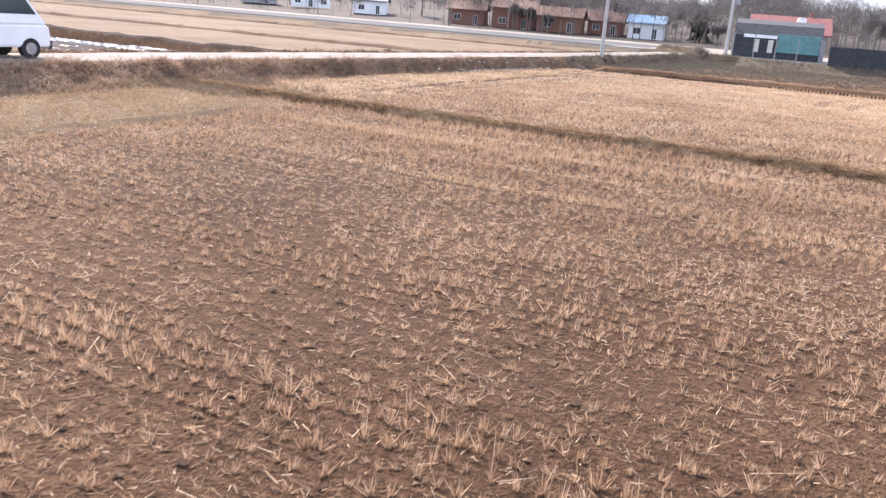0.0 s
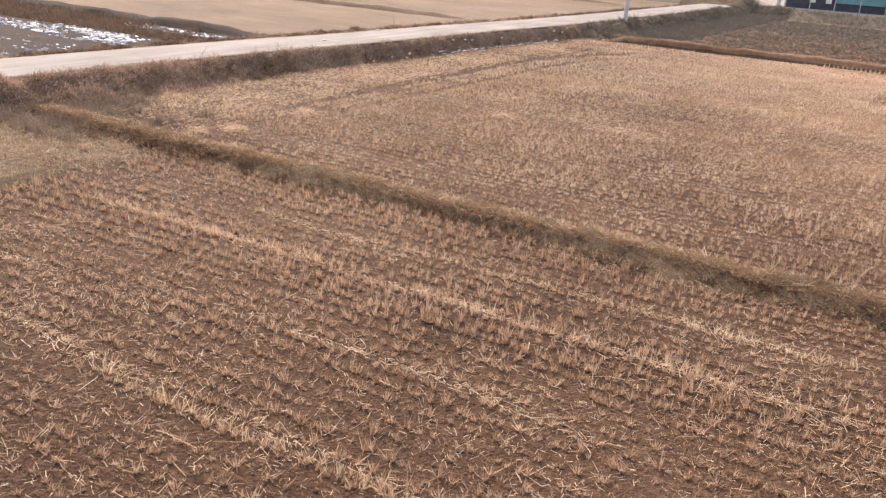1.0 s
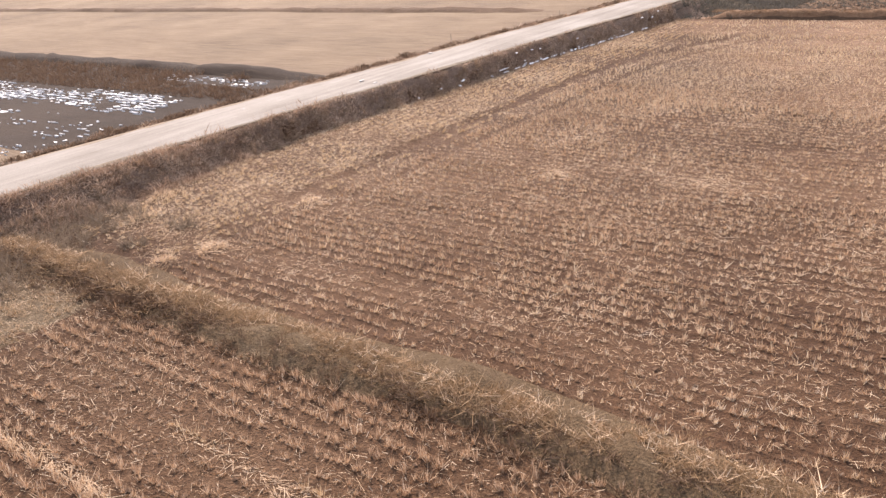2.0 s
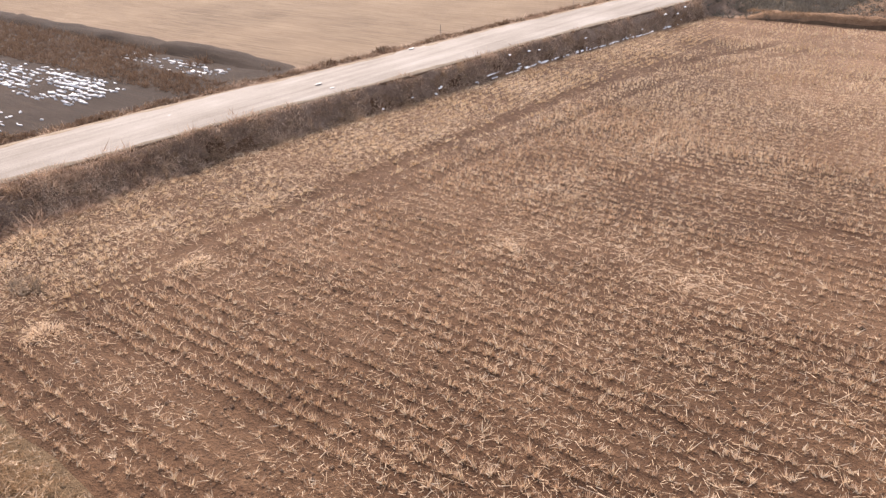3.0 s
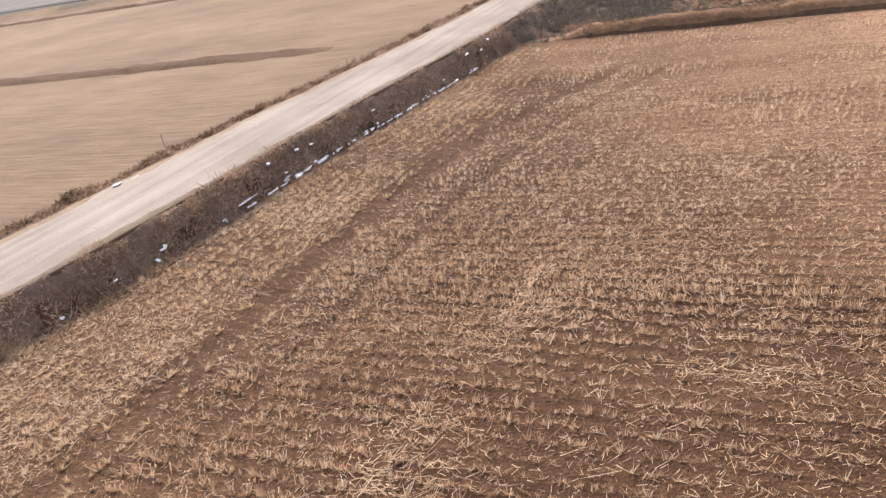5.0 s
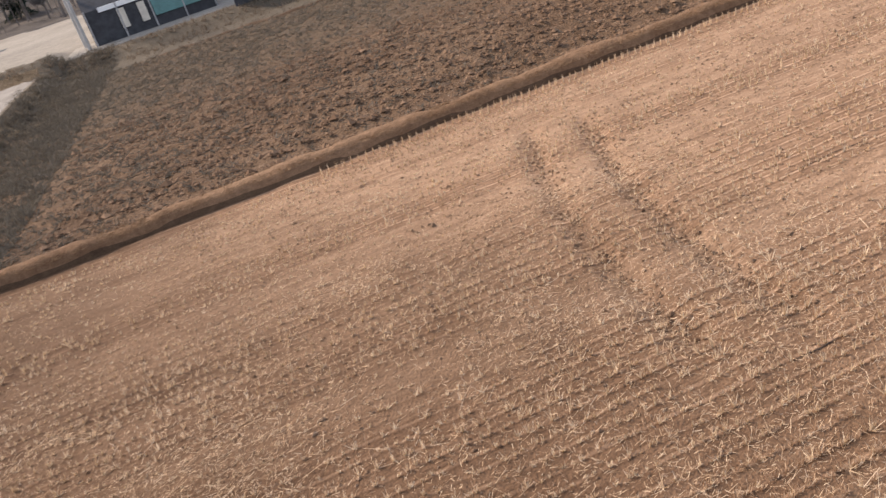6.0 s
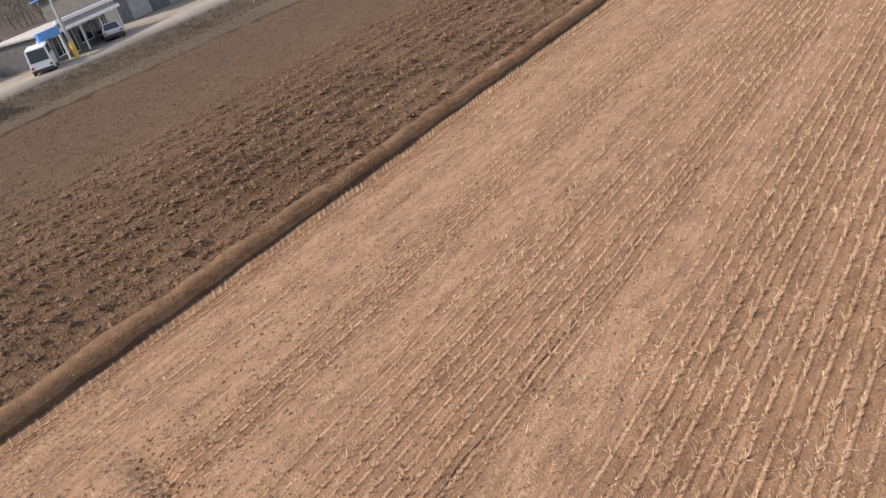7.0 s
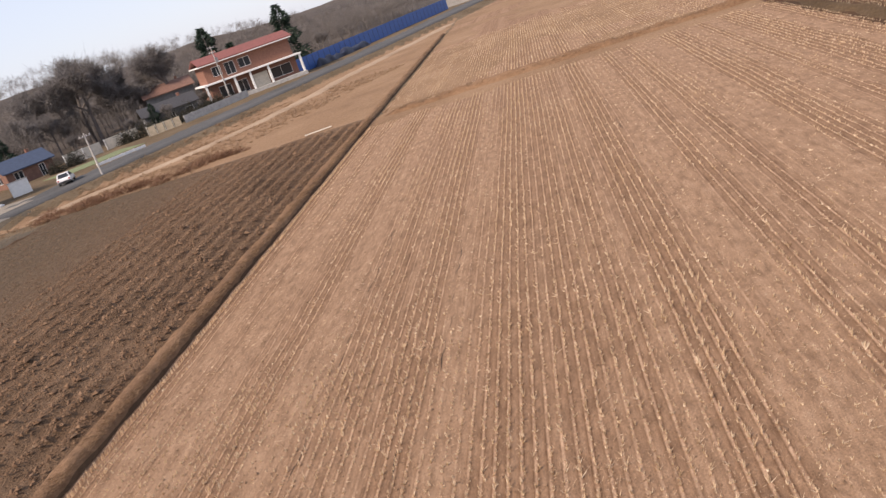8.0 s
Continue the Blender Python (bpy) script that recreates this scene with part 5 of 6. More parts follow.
def plain_house(name, x, y, turn, w, d, h, wall, roof, label, rise=1.7, storeys=1, group=""):
    t = thing(name, pose(x, y, village_z(x, y) - 0.05, 0, 0, turn), label, "house", group)
    holes = []
    for s in range(storeys):
        z = 0.9 + s * 2.9
        n = max(2, int(w / 3.2))
        for i in range(n):
            cx = -w / 2 + (i + 0.5) * w / n
            if s == 0 and i == n // 2:
                holes.append((cx - 0.5, cx + 0.5, 0.05, 2.1))
            else:
                holes.append((cx - 0.75, cx + 0.75, z, z + 1.25))
    shell(t, w, d, h, wall, holes, side=[(-0.8, 0.8, 0.9, 2.1)])
    gable_ends(t, w, d, h, rise, wall)
    gable(t, w, d, h, rise, 0.5, roof)
    part("chimney", boxes((w * 0.25, w * 0.25 + 0.5, 0.3, 0.8, h + 0.4, h + rise + 0.8), bevel=0.03), M_BRICK, t)
    return t


plain_house("red_roof_house", -7.6, 115, 6, 8.6, 7, 3.0, M_GREY, M_RED, "grey house with a long red tiled roof", 2.0)
rt = thing("water_tank", pose(-6.2, 113.9, village_z(-6.2, 113.9) + 3.9, 0, 0, 10), "white roof tank on a red roof", "tank")
part("tank", rod((0, 0, 0), (0, 0, 1.1), 0.6, 0.55, 16), M_WHITE, rt)
part("cap", rod((0, 0, 1.1), (0, 0, 1.25), 0.3, 0.25, 12), M_GREY, rt)
for x, y, turn, w, d, h, lab, r in (
        (-78, 172, 16, 8, 6, 3.0, "orange brick house with a brown roof beside fields", M_BROWN), (-66, 170, 14, 9, 7, 4.0, "tall orange brick house with a brown roof", M_BROWN),
        (-55, 168, 10, 9, 7, 3.0, "long orange brick house under bare trees", M_BROWN), (-47, 174, 8, 7, 6, 2.6, "low orange brick outhouse", M_BROWN)):
    plain_house("brick_cottage", x, y, turn, w, d, h, M_BRICK, r, lab, 1.9, 1, "brick cottages")
for x, y, turn, w, d, lab, wm, r in (
        (-38, 172, 6, 7, 5, "pale house with a light blue roof", M_WHITE, M_PALEBLUE), (-150, 190, 30, 9, 7, "pale house with a dull blue roof", M_GREY, M_BLUE),
        (-130, 186, 34, 10, 6, "white farm shed at the field edge", M_WHITE, M_CONC), (-108, 180, 24, 8, 6, "white farm house at the field edge", M_WHITE, M_NAVY),
        (-172, 196, 30, 10, 7, "pale farm house among bare trees", M_CREAM, M_RED)):
    plain_house("farm_house", x, y, turn, w, d, 3.0, wm, r, lab, 1.5)
plain_house("small_brick_house", 128.5, 127, -34, 8, 6, 2.3, M_BROWN, M_NAVY, "small red brick house with a dark blue roof", 1.8)


def ribbed_roof(parent, w, y0, z0, y1, z1, mat):
    """Sloping metal sheet with standing ribs along the fall."""
    bm = bmesh.new()
    box(bm, -w / 2, w / 2, 0, 1, 0, 0.06)
    n = int(w / 0.9)
    for i in range(n + 1):
        x = -w / 2 + i * w / n
        box(bm, x - 0.04, x + 0.04, 0, 1, 0.06, 0.13)
    d = Vector((0, y1 - y0, z1 - z0))
    ang = math.atan2(d.z, d.y)
    bmesh.ops.transform(bm, matrix=Matrix.Translation((0, y0, z0)) @ Matrix.Rotation(ang, 4, "X") @ Matrix.Diagonal((1, d.length, 1, 1)), verts=bm.verts)
    return part("roof", bm, mat, parent)


def blue_shed():
    t = thing("blue_roof_shed", pose(54.8, 124.0, village_z(54.8, 124.0), 0, 0, 12), "long dark shed with a bright blue metal roof", "shed")
    holes = [(x, x + 3.2, 0.05, 3.2) for x in (-7.6, -1.6, 4.4)]
    part("wall", wall_bm(-9.5, 9.5, -5, -4.75, 0, 4.4, holes), M_DGREY, t)
    part("wall", boxes((-9.5, 9.5, 4.75, 5, 0, 4.4)), M_DGREY, t)
    part("wall", boxes((-9.5, -9.25, -4.75, 4.75, 0, 4.4)), M_DGREY, t)
    part("wall", boxes((9.25, 9.5, -4.75, 4.75, 0, 4.4)), M_DGREY, t)
    for x0, x1, z0, z1 in holes:
        part("shutter", boxes((x0 + 0.05, x1 - 0.05, -4.92, -4.82, z0, z1 - 0.05)), M_GREY, t)
    ribbed_roof(t, 20, -5.7, 4.35, 0.1, 5.0, M_BLUE)
    ribbed_roof(t, 20, 5.7, 4.35, -0.1, 5.0, M_BLUE)
    part("fascia", boxes((-10, 10, -5.8, -5.7, 3.9, 4.45)), M_BLUE, t)


blue_shed()


def canopy_shop():
    t = thing("canopy_shop", pose(36.4, 112.6, village_z(36.4, 112.6), 0, 0, 26), "roadside shop with white roof beams and a blue fascia", "shop")
    shell(t, 9.4, 6, 2.4, M_DGREY, [(-4.3, -2.6, 0.3, 2.0), (-2.1, -1.0, 0.05, 2.05), (-0.4, 1.8, 0.5, 2.0), (2.3, 4.3, 0.5, 2.0)])
    part("roof_slab", boxes((-4.9, 4.9, -4.4, 3.3, 2.4, 2.55)), M_CONC, t)
    for z in (2.25, 2.95):
        part("roof_beam", boxes((-5.0, 5.1, -4.65, -4.4, z, z + 0.30), bevel=0.02), M_WHITE, t, "long white roof beam")
    part("parapet", boxes((-4.8, 4.8, -4.38, -4.25, 2.55, 2.95)), M_GREY, t)
    part("fascia", boxes((-8.0, -5.05, -4.7, -4.4, 2.2, 2.9), bevel=0.03), M_BLUE, t, "bright blue fascia board")
    for x in (-7.8, -4.8, -1.6, 1.6, 4.8):
        part("post", rod((x, -4.3, 0), (x, -4.3, 2.4), 0.08, 0.08), M_WHITE, t)


canopy_shop()


def white_shed():
    t = thing("white_shed", pose(21, 118, village_z(21, 118), 0, 0, 4), "white sheet-metal shed with a blue sign band", "shed")
    shell(t, 11, 8, 4.6, M_PALE, [(-1.0, 2.2, 0.05, 3.2), (3.2, 4.8, 1.4, 2.4)], frame_mat=M_GREY)
    part("sign_band", boxes((-4.6, 1.2, -4.1, -4.02, 3.5, 4.3)), M_BLUE, t, "plain blue sign band")
    ribbed_roof(t, 11.6, -4.4, 4.55, 4.4, 5.3, M_WHITE)


white_shed()


def slab_building():
    x, y = 98.9, 120.6
    t = thing("slab_building", pose(x, y, village_z(x, y), 0, 0, -32), "two-storey grey building with white slab edges and blue awning", "building")
    w, d = 8.2, 5.5
    up = [(-3.7, -2.4, 4.4, 5.9), (-1.5, -0.2, 4.4, 5.9), (0.7, 1.9, 4.4, 5.9), (2.6, 3.7, 4.2, 6.0)]
    dn = [(-3.4, -2.0, 0.05, 2.4), (-1.2, 0.4, 0.05, 2.3), (2.6, 3.6, 0.9, 2.2)]
    shell(t, w, d, 6.6, M_GREY, up + dn, side=[(-2, -0.4, 0.9, 2.2), (-2, -0.4, 4.4, 5.8), (1, 2.4, 4.4, 5.8)])
    for z0 in (3.0, 6.6):
        part("floor_slab", boxes((-w / 2 - 0.8, w / 2 + 0.5, -d / 2 - 1.7, d / 2 + 0.3, z0, z0 + 0.28)), M_CONC, t)
        for dz in (0.0, 0.95):
            part("slab_edge", boxes((-w / 2 - 0.9, w / 2 + 0.6, -d / 2 - 1.95, -d / 2 - 1.7, z0 + dz, z0 + dz + 0.30), bevel=0.02), M_WHITE, t, "bright white slab edge")
            part("slab_edge", boxes((-w / 2 - 1.1, -w / 2 - 0.9, -d / 2 - 1.95, d / 2 + 0.3, z0 + dz, z0 + dz + 0.30), bevel=0.02), M_WHITE, t, "bright white slab edge")
        for i in range(9):
            px = -w / 2 - 0.8 + i * (w + 1.2) / 8
            part("baluster", boxes((px - 0.04, px + 0.04, -d / 2 - 1.86, -d / 2 - 1.78, z0 + 0.3, z0 + 0.95)), M_GREY, t)
    part("awning", prism([(-d / 2 - 3.0, 2.35), (-d / 2 - 1.96, 2.95), (-d / 2 - 1.96, 3.02), (-d / 2 - 3.0, 2.42)], -1.0, w / 2 + 0.6), M_AWNING, t, "sloping deep blue awning").matrix_local = Matrix.Rotation(radians(90), 4, "Z") @ Matrix.Diagonal((1, -1, 1, 1))
    for px in (-w / 2 - 0.7, -w / 2 + 2.4, 0.6, w / 2 + 0.3):
        part("column", boxes((px - 0.14, px + 0.14, -d / 2 - 1.75, -d / 2 - 1.47, 0, 3.0), bevel=0.02), M_WHITE, t)
    part("dish_post", rod((2.0, 0, 6.9), (2.0, 0, 8.6), 0.04, 0.04), M_GREY, t)
    part("dish", rod((2.0, -0.1, 8.6), (2.0, -0.25, 8.7), 0.1, 0.35, 14), M_WHITE, t)


slab_building()


def brick_house():
    x, y = 165.5, 97.5
    t = thing("brick_house", pose(x, y, village_z(x, y), 0, 0, -57), "two-storey brick house with white eaves and red roof", "house")
    w, d = 18.0, 8.0
    base, slab, top = 0.7, 4.1, 7.7
    part("plinth", boxes((-w / 2 - 1.4, w / 2 + 1.0, -d / 2 - 2.2, d / 2 + 0.4, -0.3, base), bevel=0.04), M_CONC, t)
    dn = [(-7.4, -4.9, base + 0.4, base + 2.6), (-3.6, -1.6, base + 0.05, base + 2.5), (0.2, 2.2, base + 0.05, base + 2.4), (3.4, 7.8, base + 0.5, base + 2.6)]
    up = [(-7.4, -5.6, slab + 0.9, slab + 2.7), (-4.8, -2.8, slab + 0.4, slab + 2.8), (-2.0, 0.4, slab + 0.9, slab + 2.7)]
    shell(t, w, d, slab, M_BRICK, dn)
    part("balcony_slab", boxes((-w / 2 - 1.2, w / 2 + 1.0, -d / 2 - 2.0, d / 2 + 0.2, slab, slab + 0.32), bevel=0.03), M_WHITE, t, "white balcony slab")
    part("wall", wall_bm(-w / 2, w / 2, -d / 2 + 0.3, -d / 2 + 0.55, slab + 0.32, top, [(a0, a1, b0 + 0.3, b1 + 0.3) for a0, a1, b0, b1 in up]), M_BRICK, t)
    part("wall", boxes((-w / 2, w / 2, d / 2 - 0.25, d / 2, slab + 0.32, top)), M_BRICK, t)
    part("wall", boxes((-w / 2, -w / 2 + 0.25, -d / 2 + 0.55, d / 2 - 0.25, slab + 0.32, top)), M_BRICK, t)
    part("wall", boxes((w / 2 - 0.25, w / 2, -d / 2 + 0.55, d / 2 - 0.25, slab + 0.32, top)), M_BRICK, t)
    for a0, a1, b0, b1 in up:
        window(t, (a0, a1, b0 + 0.3, b1 + 0.3), -d / 2 + 0.3)
    part("eave", boxes((-w / 2 - 0.9, w / 2 + 0.5, -d / 2 - 0.8, d / 2 + 0.8, top, top + 0.26), bevel=0.03), M_WHITE, t, "white eave band")
    gable(t, w, d, top + 0.22, 1.3, 0.8, M_RED, label="red tiled roof")
    for px in (-w / 2 - 0.9, -4.2, -1.0, 2.8, w / 2 + 0.6):
        part("column", boxes((px - 0.2, px + 0.2, -d / 2 - 1.8, -d / 2 - 1.4, base, slab), bevel=0.02), M_WHITE, t)
    part("porch_panel", boxes((-0.4, 2.6, -d / 2 - 0.5, -d / 2 - 0.3, base, base + 2.6), bevel=0.03), M_CREAM, t, "pale pink porch panel")
    part("chimney", boxes((-5.2, -4.4, 0.4, 1.2, top + 0.6, top + 2.3), bevel=0.03), M_BRICK, t)


brick_house()


# ---- fences and walls ----
def panel_fence(name, ax, ay, bx, by, width, h, mat, post_mat, label, gap=0.0, lift=0.0, group=""):
    n = max(1, round(math.hypot(bx - ax, by - ay) / width))
    turn = math.degrees(math.atan2(by - ay, bx - ax))
    t = thing(name, pose(ax, ay, village_z((ax + bx) / 2, (ay + by) / 2) - 0.03, 0, 0, turn), label, "fence", group)
    step = math.hypot(bx - ax, by - ay) / n
    for i in range(n):
        dz = village_z(ax + (bx - ax) * (i + 0.5) / n, ay + (by - ay) * (i + 0.5) / n) - t.location.z
        part("panel", boxes((i * step + gap + 0.06, (i + 1) * step - gap - 0.06, -0.04, 0.04, dz + lift, dz + h), bevel=0.012), mat, t)
        part("post", boxes((i * step - 0.06, i * step + 0.06, -0.07, 0.07, dz - 0.1, dz + h + 0.08)), post_mat, t)
    return t


panel_fence("panel_wall", 93, 149, 110, 138.6, 2.3, 1.6, M_WHITE, M_GREY, "row of white wall panels below the wooded hill", 0.12)
panel_fence("yard_wall", 83.6, 126, 85.4, 113.6, 4.0, 0.75, M_WHITE, M_WHITE, "low bright white concrete wall round a yard")
panel_fence("beige_fence", 130.5, 120.5, 137.0, 117.0, 3.7, 1.9, M_CREAM, M_WHITE, "beige panel fence with white posts by a lawn", 0.1)
panel_fence("beige_fence", 137.6, 116.6, 142.0, 112.2, 3.1, 1.9, M_CREAM, M_WHITE, "beige panel fence with white posts near the street", 0.1)
panel_fence("yellow_fence", 136.0, 107.6, 140.0, 103.0, 1.6, 1.6, plain("ochre_fence", (0.62, 0.50, 0.34)), M_CREAM, "ochre picket fence panels beside the street", 0.1)
panel_fence("grey_wall", 140.6, 102.6, 155.5, 95.5, 2.2, 1.3, M_CONC, M_CONC, "low grey concrete garden wall")
panel_fence("kerb_wall", 112.0, 104.6, 119.0, 100.2, 2.0, 0.4, M_WHITE, M_WHITE, "low white kerb wall beside a lawn")
panel_fence("blue_fence", 171.5, 89.5, 250, 63, 2.4, 3.0, M_FENCE, M_NAVY, "long blue sheet-metal site fence along the street")
panel_fence("net_fence", -2, 98.0, 22, 98.6, 2.6, 2.0, M_NET, M_NET, "black shade-net fence along the street embankment")
plain_house("dark_roof_house", 152, 110, -58, 10, 6, 2.6, M_DGREY, M_DARK, "low dark house with a sagging dark roof", 1.6)
plain_house("brown_roof_house", 172, 118, -60, 10, 7, 5.2, M_DGREY, M_BROWN, "brown-roofed dark house behind bare shrubs", 1.8)
lawn = boxes((-7, 7, -4, 4, 0, 0.05))
me = bpy.data.meshes.new("lawn")
lawn.to_mesh(me)
lawn.free()
me.materials.append(M_LAWN)
lw = tagged(new("lawn", me), "patch of dull green winter lawn", "lawn", kind="structure")
lw.matrix_world = pose(122, 110.5, village_z(122, 110.5) + 0.02, 0, 0, -32)


def sign_board(x, y):
    t = thing("sign_board", pose(x, y, village_z(x, y), 0, 0, street_turn(x)), "orange sign board on a grey post", "sign")
    part("post", rod((0, 0, 0), (0, 0, 3.4), 0.07, 0.06), M_GREY, t)
    part("board", boxes((-0.6, 0.6, -0.1, 0.1, 3.2, 4.4), bevel=0.04), M_ORANGE, t, "plain orange board")


sign_board(105.4, 116.6)
t = thing("block_wall", pose(106.6, 113.4, village_z(106.6, 113.4), 0, 0, -45), "white block wall at a yard gate", "wall")
part("wall", boxes((-1.3, 1.3, -0.15, 0.15, 0, 2.0), bevel=0.03), M_WHITE, t)
part("coping", boxes((-1.4, 1.4, -0.2, 0.2, 2.0, 2.1)), M_CONC, t)
for k, (x, y, s) in enumerate(((94.6, 116.2, 0.7), (96.4, 115.0, 0.9), (98.6, 113.8, 0.7), (100.2, 112.8, 0.6))):
    t = thing("covered_heap", pose(x, y, village_z(x, y), 0, 0, 20 * k), "pale sheet-covered heap in front of a building", "heap", "covered heaps")
    bm = bmesh.new()
    bmesh.ops.create_icosphere(bm, subdivisions=2, radius=s)
    for v in bm.verts:
        v.co = Vector((v.co.x * 1.3, v.co.y, max(0.0, v.co.z * 0.6))) * (1 + 0.15 * noise.noise(v.co * 2 + Vector((k, 0, 0))))
    part("sheet", bm, M_PALE if k % 2 else M_CONC, t)
t = thing("white_plank", pose(80.2, 63.2, 0.12, 0, 0, -72), "long pale plank lying at the field corner", "plank")
part("plank", boxes((-1.35, 1.35, -0.14, 0.14, 0, 0.08), bevel=0.01), M_CREAM, t)


# ---- poles and cables ----
def pole(x, y, h, label, lean=0.0, guard=False, arms=1):
    t = thing("utility_pole", pose(x, y, village_z(x, y) - 0.05, lean, 0, street_turn(x) if y > 90 else 80), label, "pole", "utility poles")
    part("shaft", rod((0, 0, 0), (0, 0, h), 0.15, 0.09, 12), M_POLE, t)
    for a in range(arms):
        z = h - 0.5 - a * 0.9
        part("crossarm", boxes((-0.9, 0.9, -0.05, 0.05, z, z + 0.1)), M_GREY, t)
        for q in (-0.8, -0.3, 0.3, 0.8):
            part("insulator", rod((q, 0, z + 0.1), (q, 0, z + 0.28), 0.05, 0.035, 8), M_WHITE, t)
    if arms > 1:
        part("transformer", rod((0.4, 0, h - 3.2), (0.4, 0, h - 2.3), 0.26, 0.26, 14), M_GREY, t)
    if guard:
        part("guard", rod((0, 0, 0.05), (0, 0, 1.6), 0.2, 0.19, 12), M_YELLOW, t, "yellow striped guard")
    return t


POLES = [(-17.4, 64.0, 9.5, "tall concrete utility pole beside the farm road", 0, False, 1), (-12.9, 100.9, 9.0, "concrete utility pole by the net shed", 0, False, 2), (-13.3, 103.0, 8.6, "second concrete pole standing by the net shed", 2, False, 1),
         (33.8, 105.2, 9.0, "concrete pole with a yellow guard at the street", 0, True, 1), (88.2, 115.6, 9.6, "concrete pole with a transformer before the building", 0, False, 2), (86.2, 114.2, 9.2, "slanting stay pole before the building", 6, False, 1),
         (98.6, 96.6, 5.5, "short grey street pole beside the verge", 0, False, 1), (157.0, 99.6, 11.0, "concrete pole with a transformer before the brick house", 0, False, 2)]
for args in POLES:
    pole(*args)


def covered_heap(ax, ay, bx, by, w, h, mat, label):
    """A long sagging heap under a sheet, lumpy along its ridge."""
    n, k = 44, 11
    s, a = np.meshgrid(np.linspace(0, 1, n), np.linspace(0, math.pi, k), indexing="ij")
    turn = math.atan2(by - ay, bx - ax)
    end = smooth(0, 0.06, np.minimum(s, 1 - s))
    top = h * (0.75 + 0.4 * value_noise(s * 40, a * 2, 3.0, 611)) * end
    off = -np.cos(a) * w / 2 * (0.9 + 0.25 * value_noise(s * 40, a * 3, 2.0, 612))
    x = ax + s * (bx - ax) - off * math.sin(turn)
    y = ay + s * (by - ay) + off * math.cos(turn)
    z = land(x, y) - 0.06 + np.sin(a) ** 0.7 * top + 0.06 * value_noise(x, y, 0.5, 613)
    i = (np.arange(n - 1)[:, None] * k + np.arange(k - 1)[None, :]).ravel()
    me = raw_mesh("covered_heap", np.stack([x.ravel(), y.ravel(), z.ravel()], 1), np.stack([i, i + k, i + k + 1, i + 1], 1), [mat], smooth=True)
    tagged(new("covered_heap", me), label, "heap")


covered_heap(175.5, 86.2, 197.0, 78.6, 2.0, 1.7, plain("navy_tarpaulin", (0.018, 0.024, 0.05), rough=0.55, grime=0.4, scale=3.0), "long lumpy heap under dark navy tarpaulin beside the blue fence")
# stay posts on the far verge
for yy in (44.5, 53.0):
    t = thing("verge_post", pose(float(road_x(yy)) - 2.3, yy, village_z(float(road_x(yy)) - 2.3, yy) - 0.05), "thin weathered wooden stake on the road verge", "post", "verge posts")
    part("post", rod((0, 0, 0), (0, 0, 0.6), 0.013, 0.009, 8), M_BARK, t)
t = thing("marker_post", pose(49, 99.5, village_z(49, 99.5) - 0.2), "thin pale marker post at the street edge", "post")
part("post", rod((0, 0, 0), (0, 0, 2.2), 0.04, 0.03, 8), M_POLE, t)
part("base", rod((0, 0, 0), (0, 0, 0.25), 0.14, 0.12, 10), M_CONC, t)


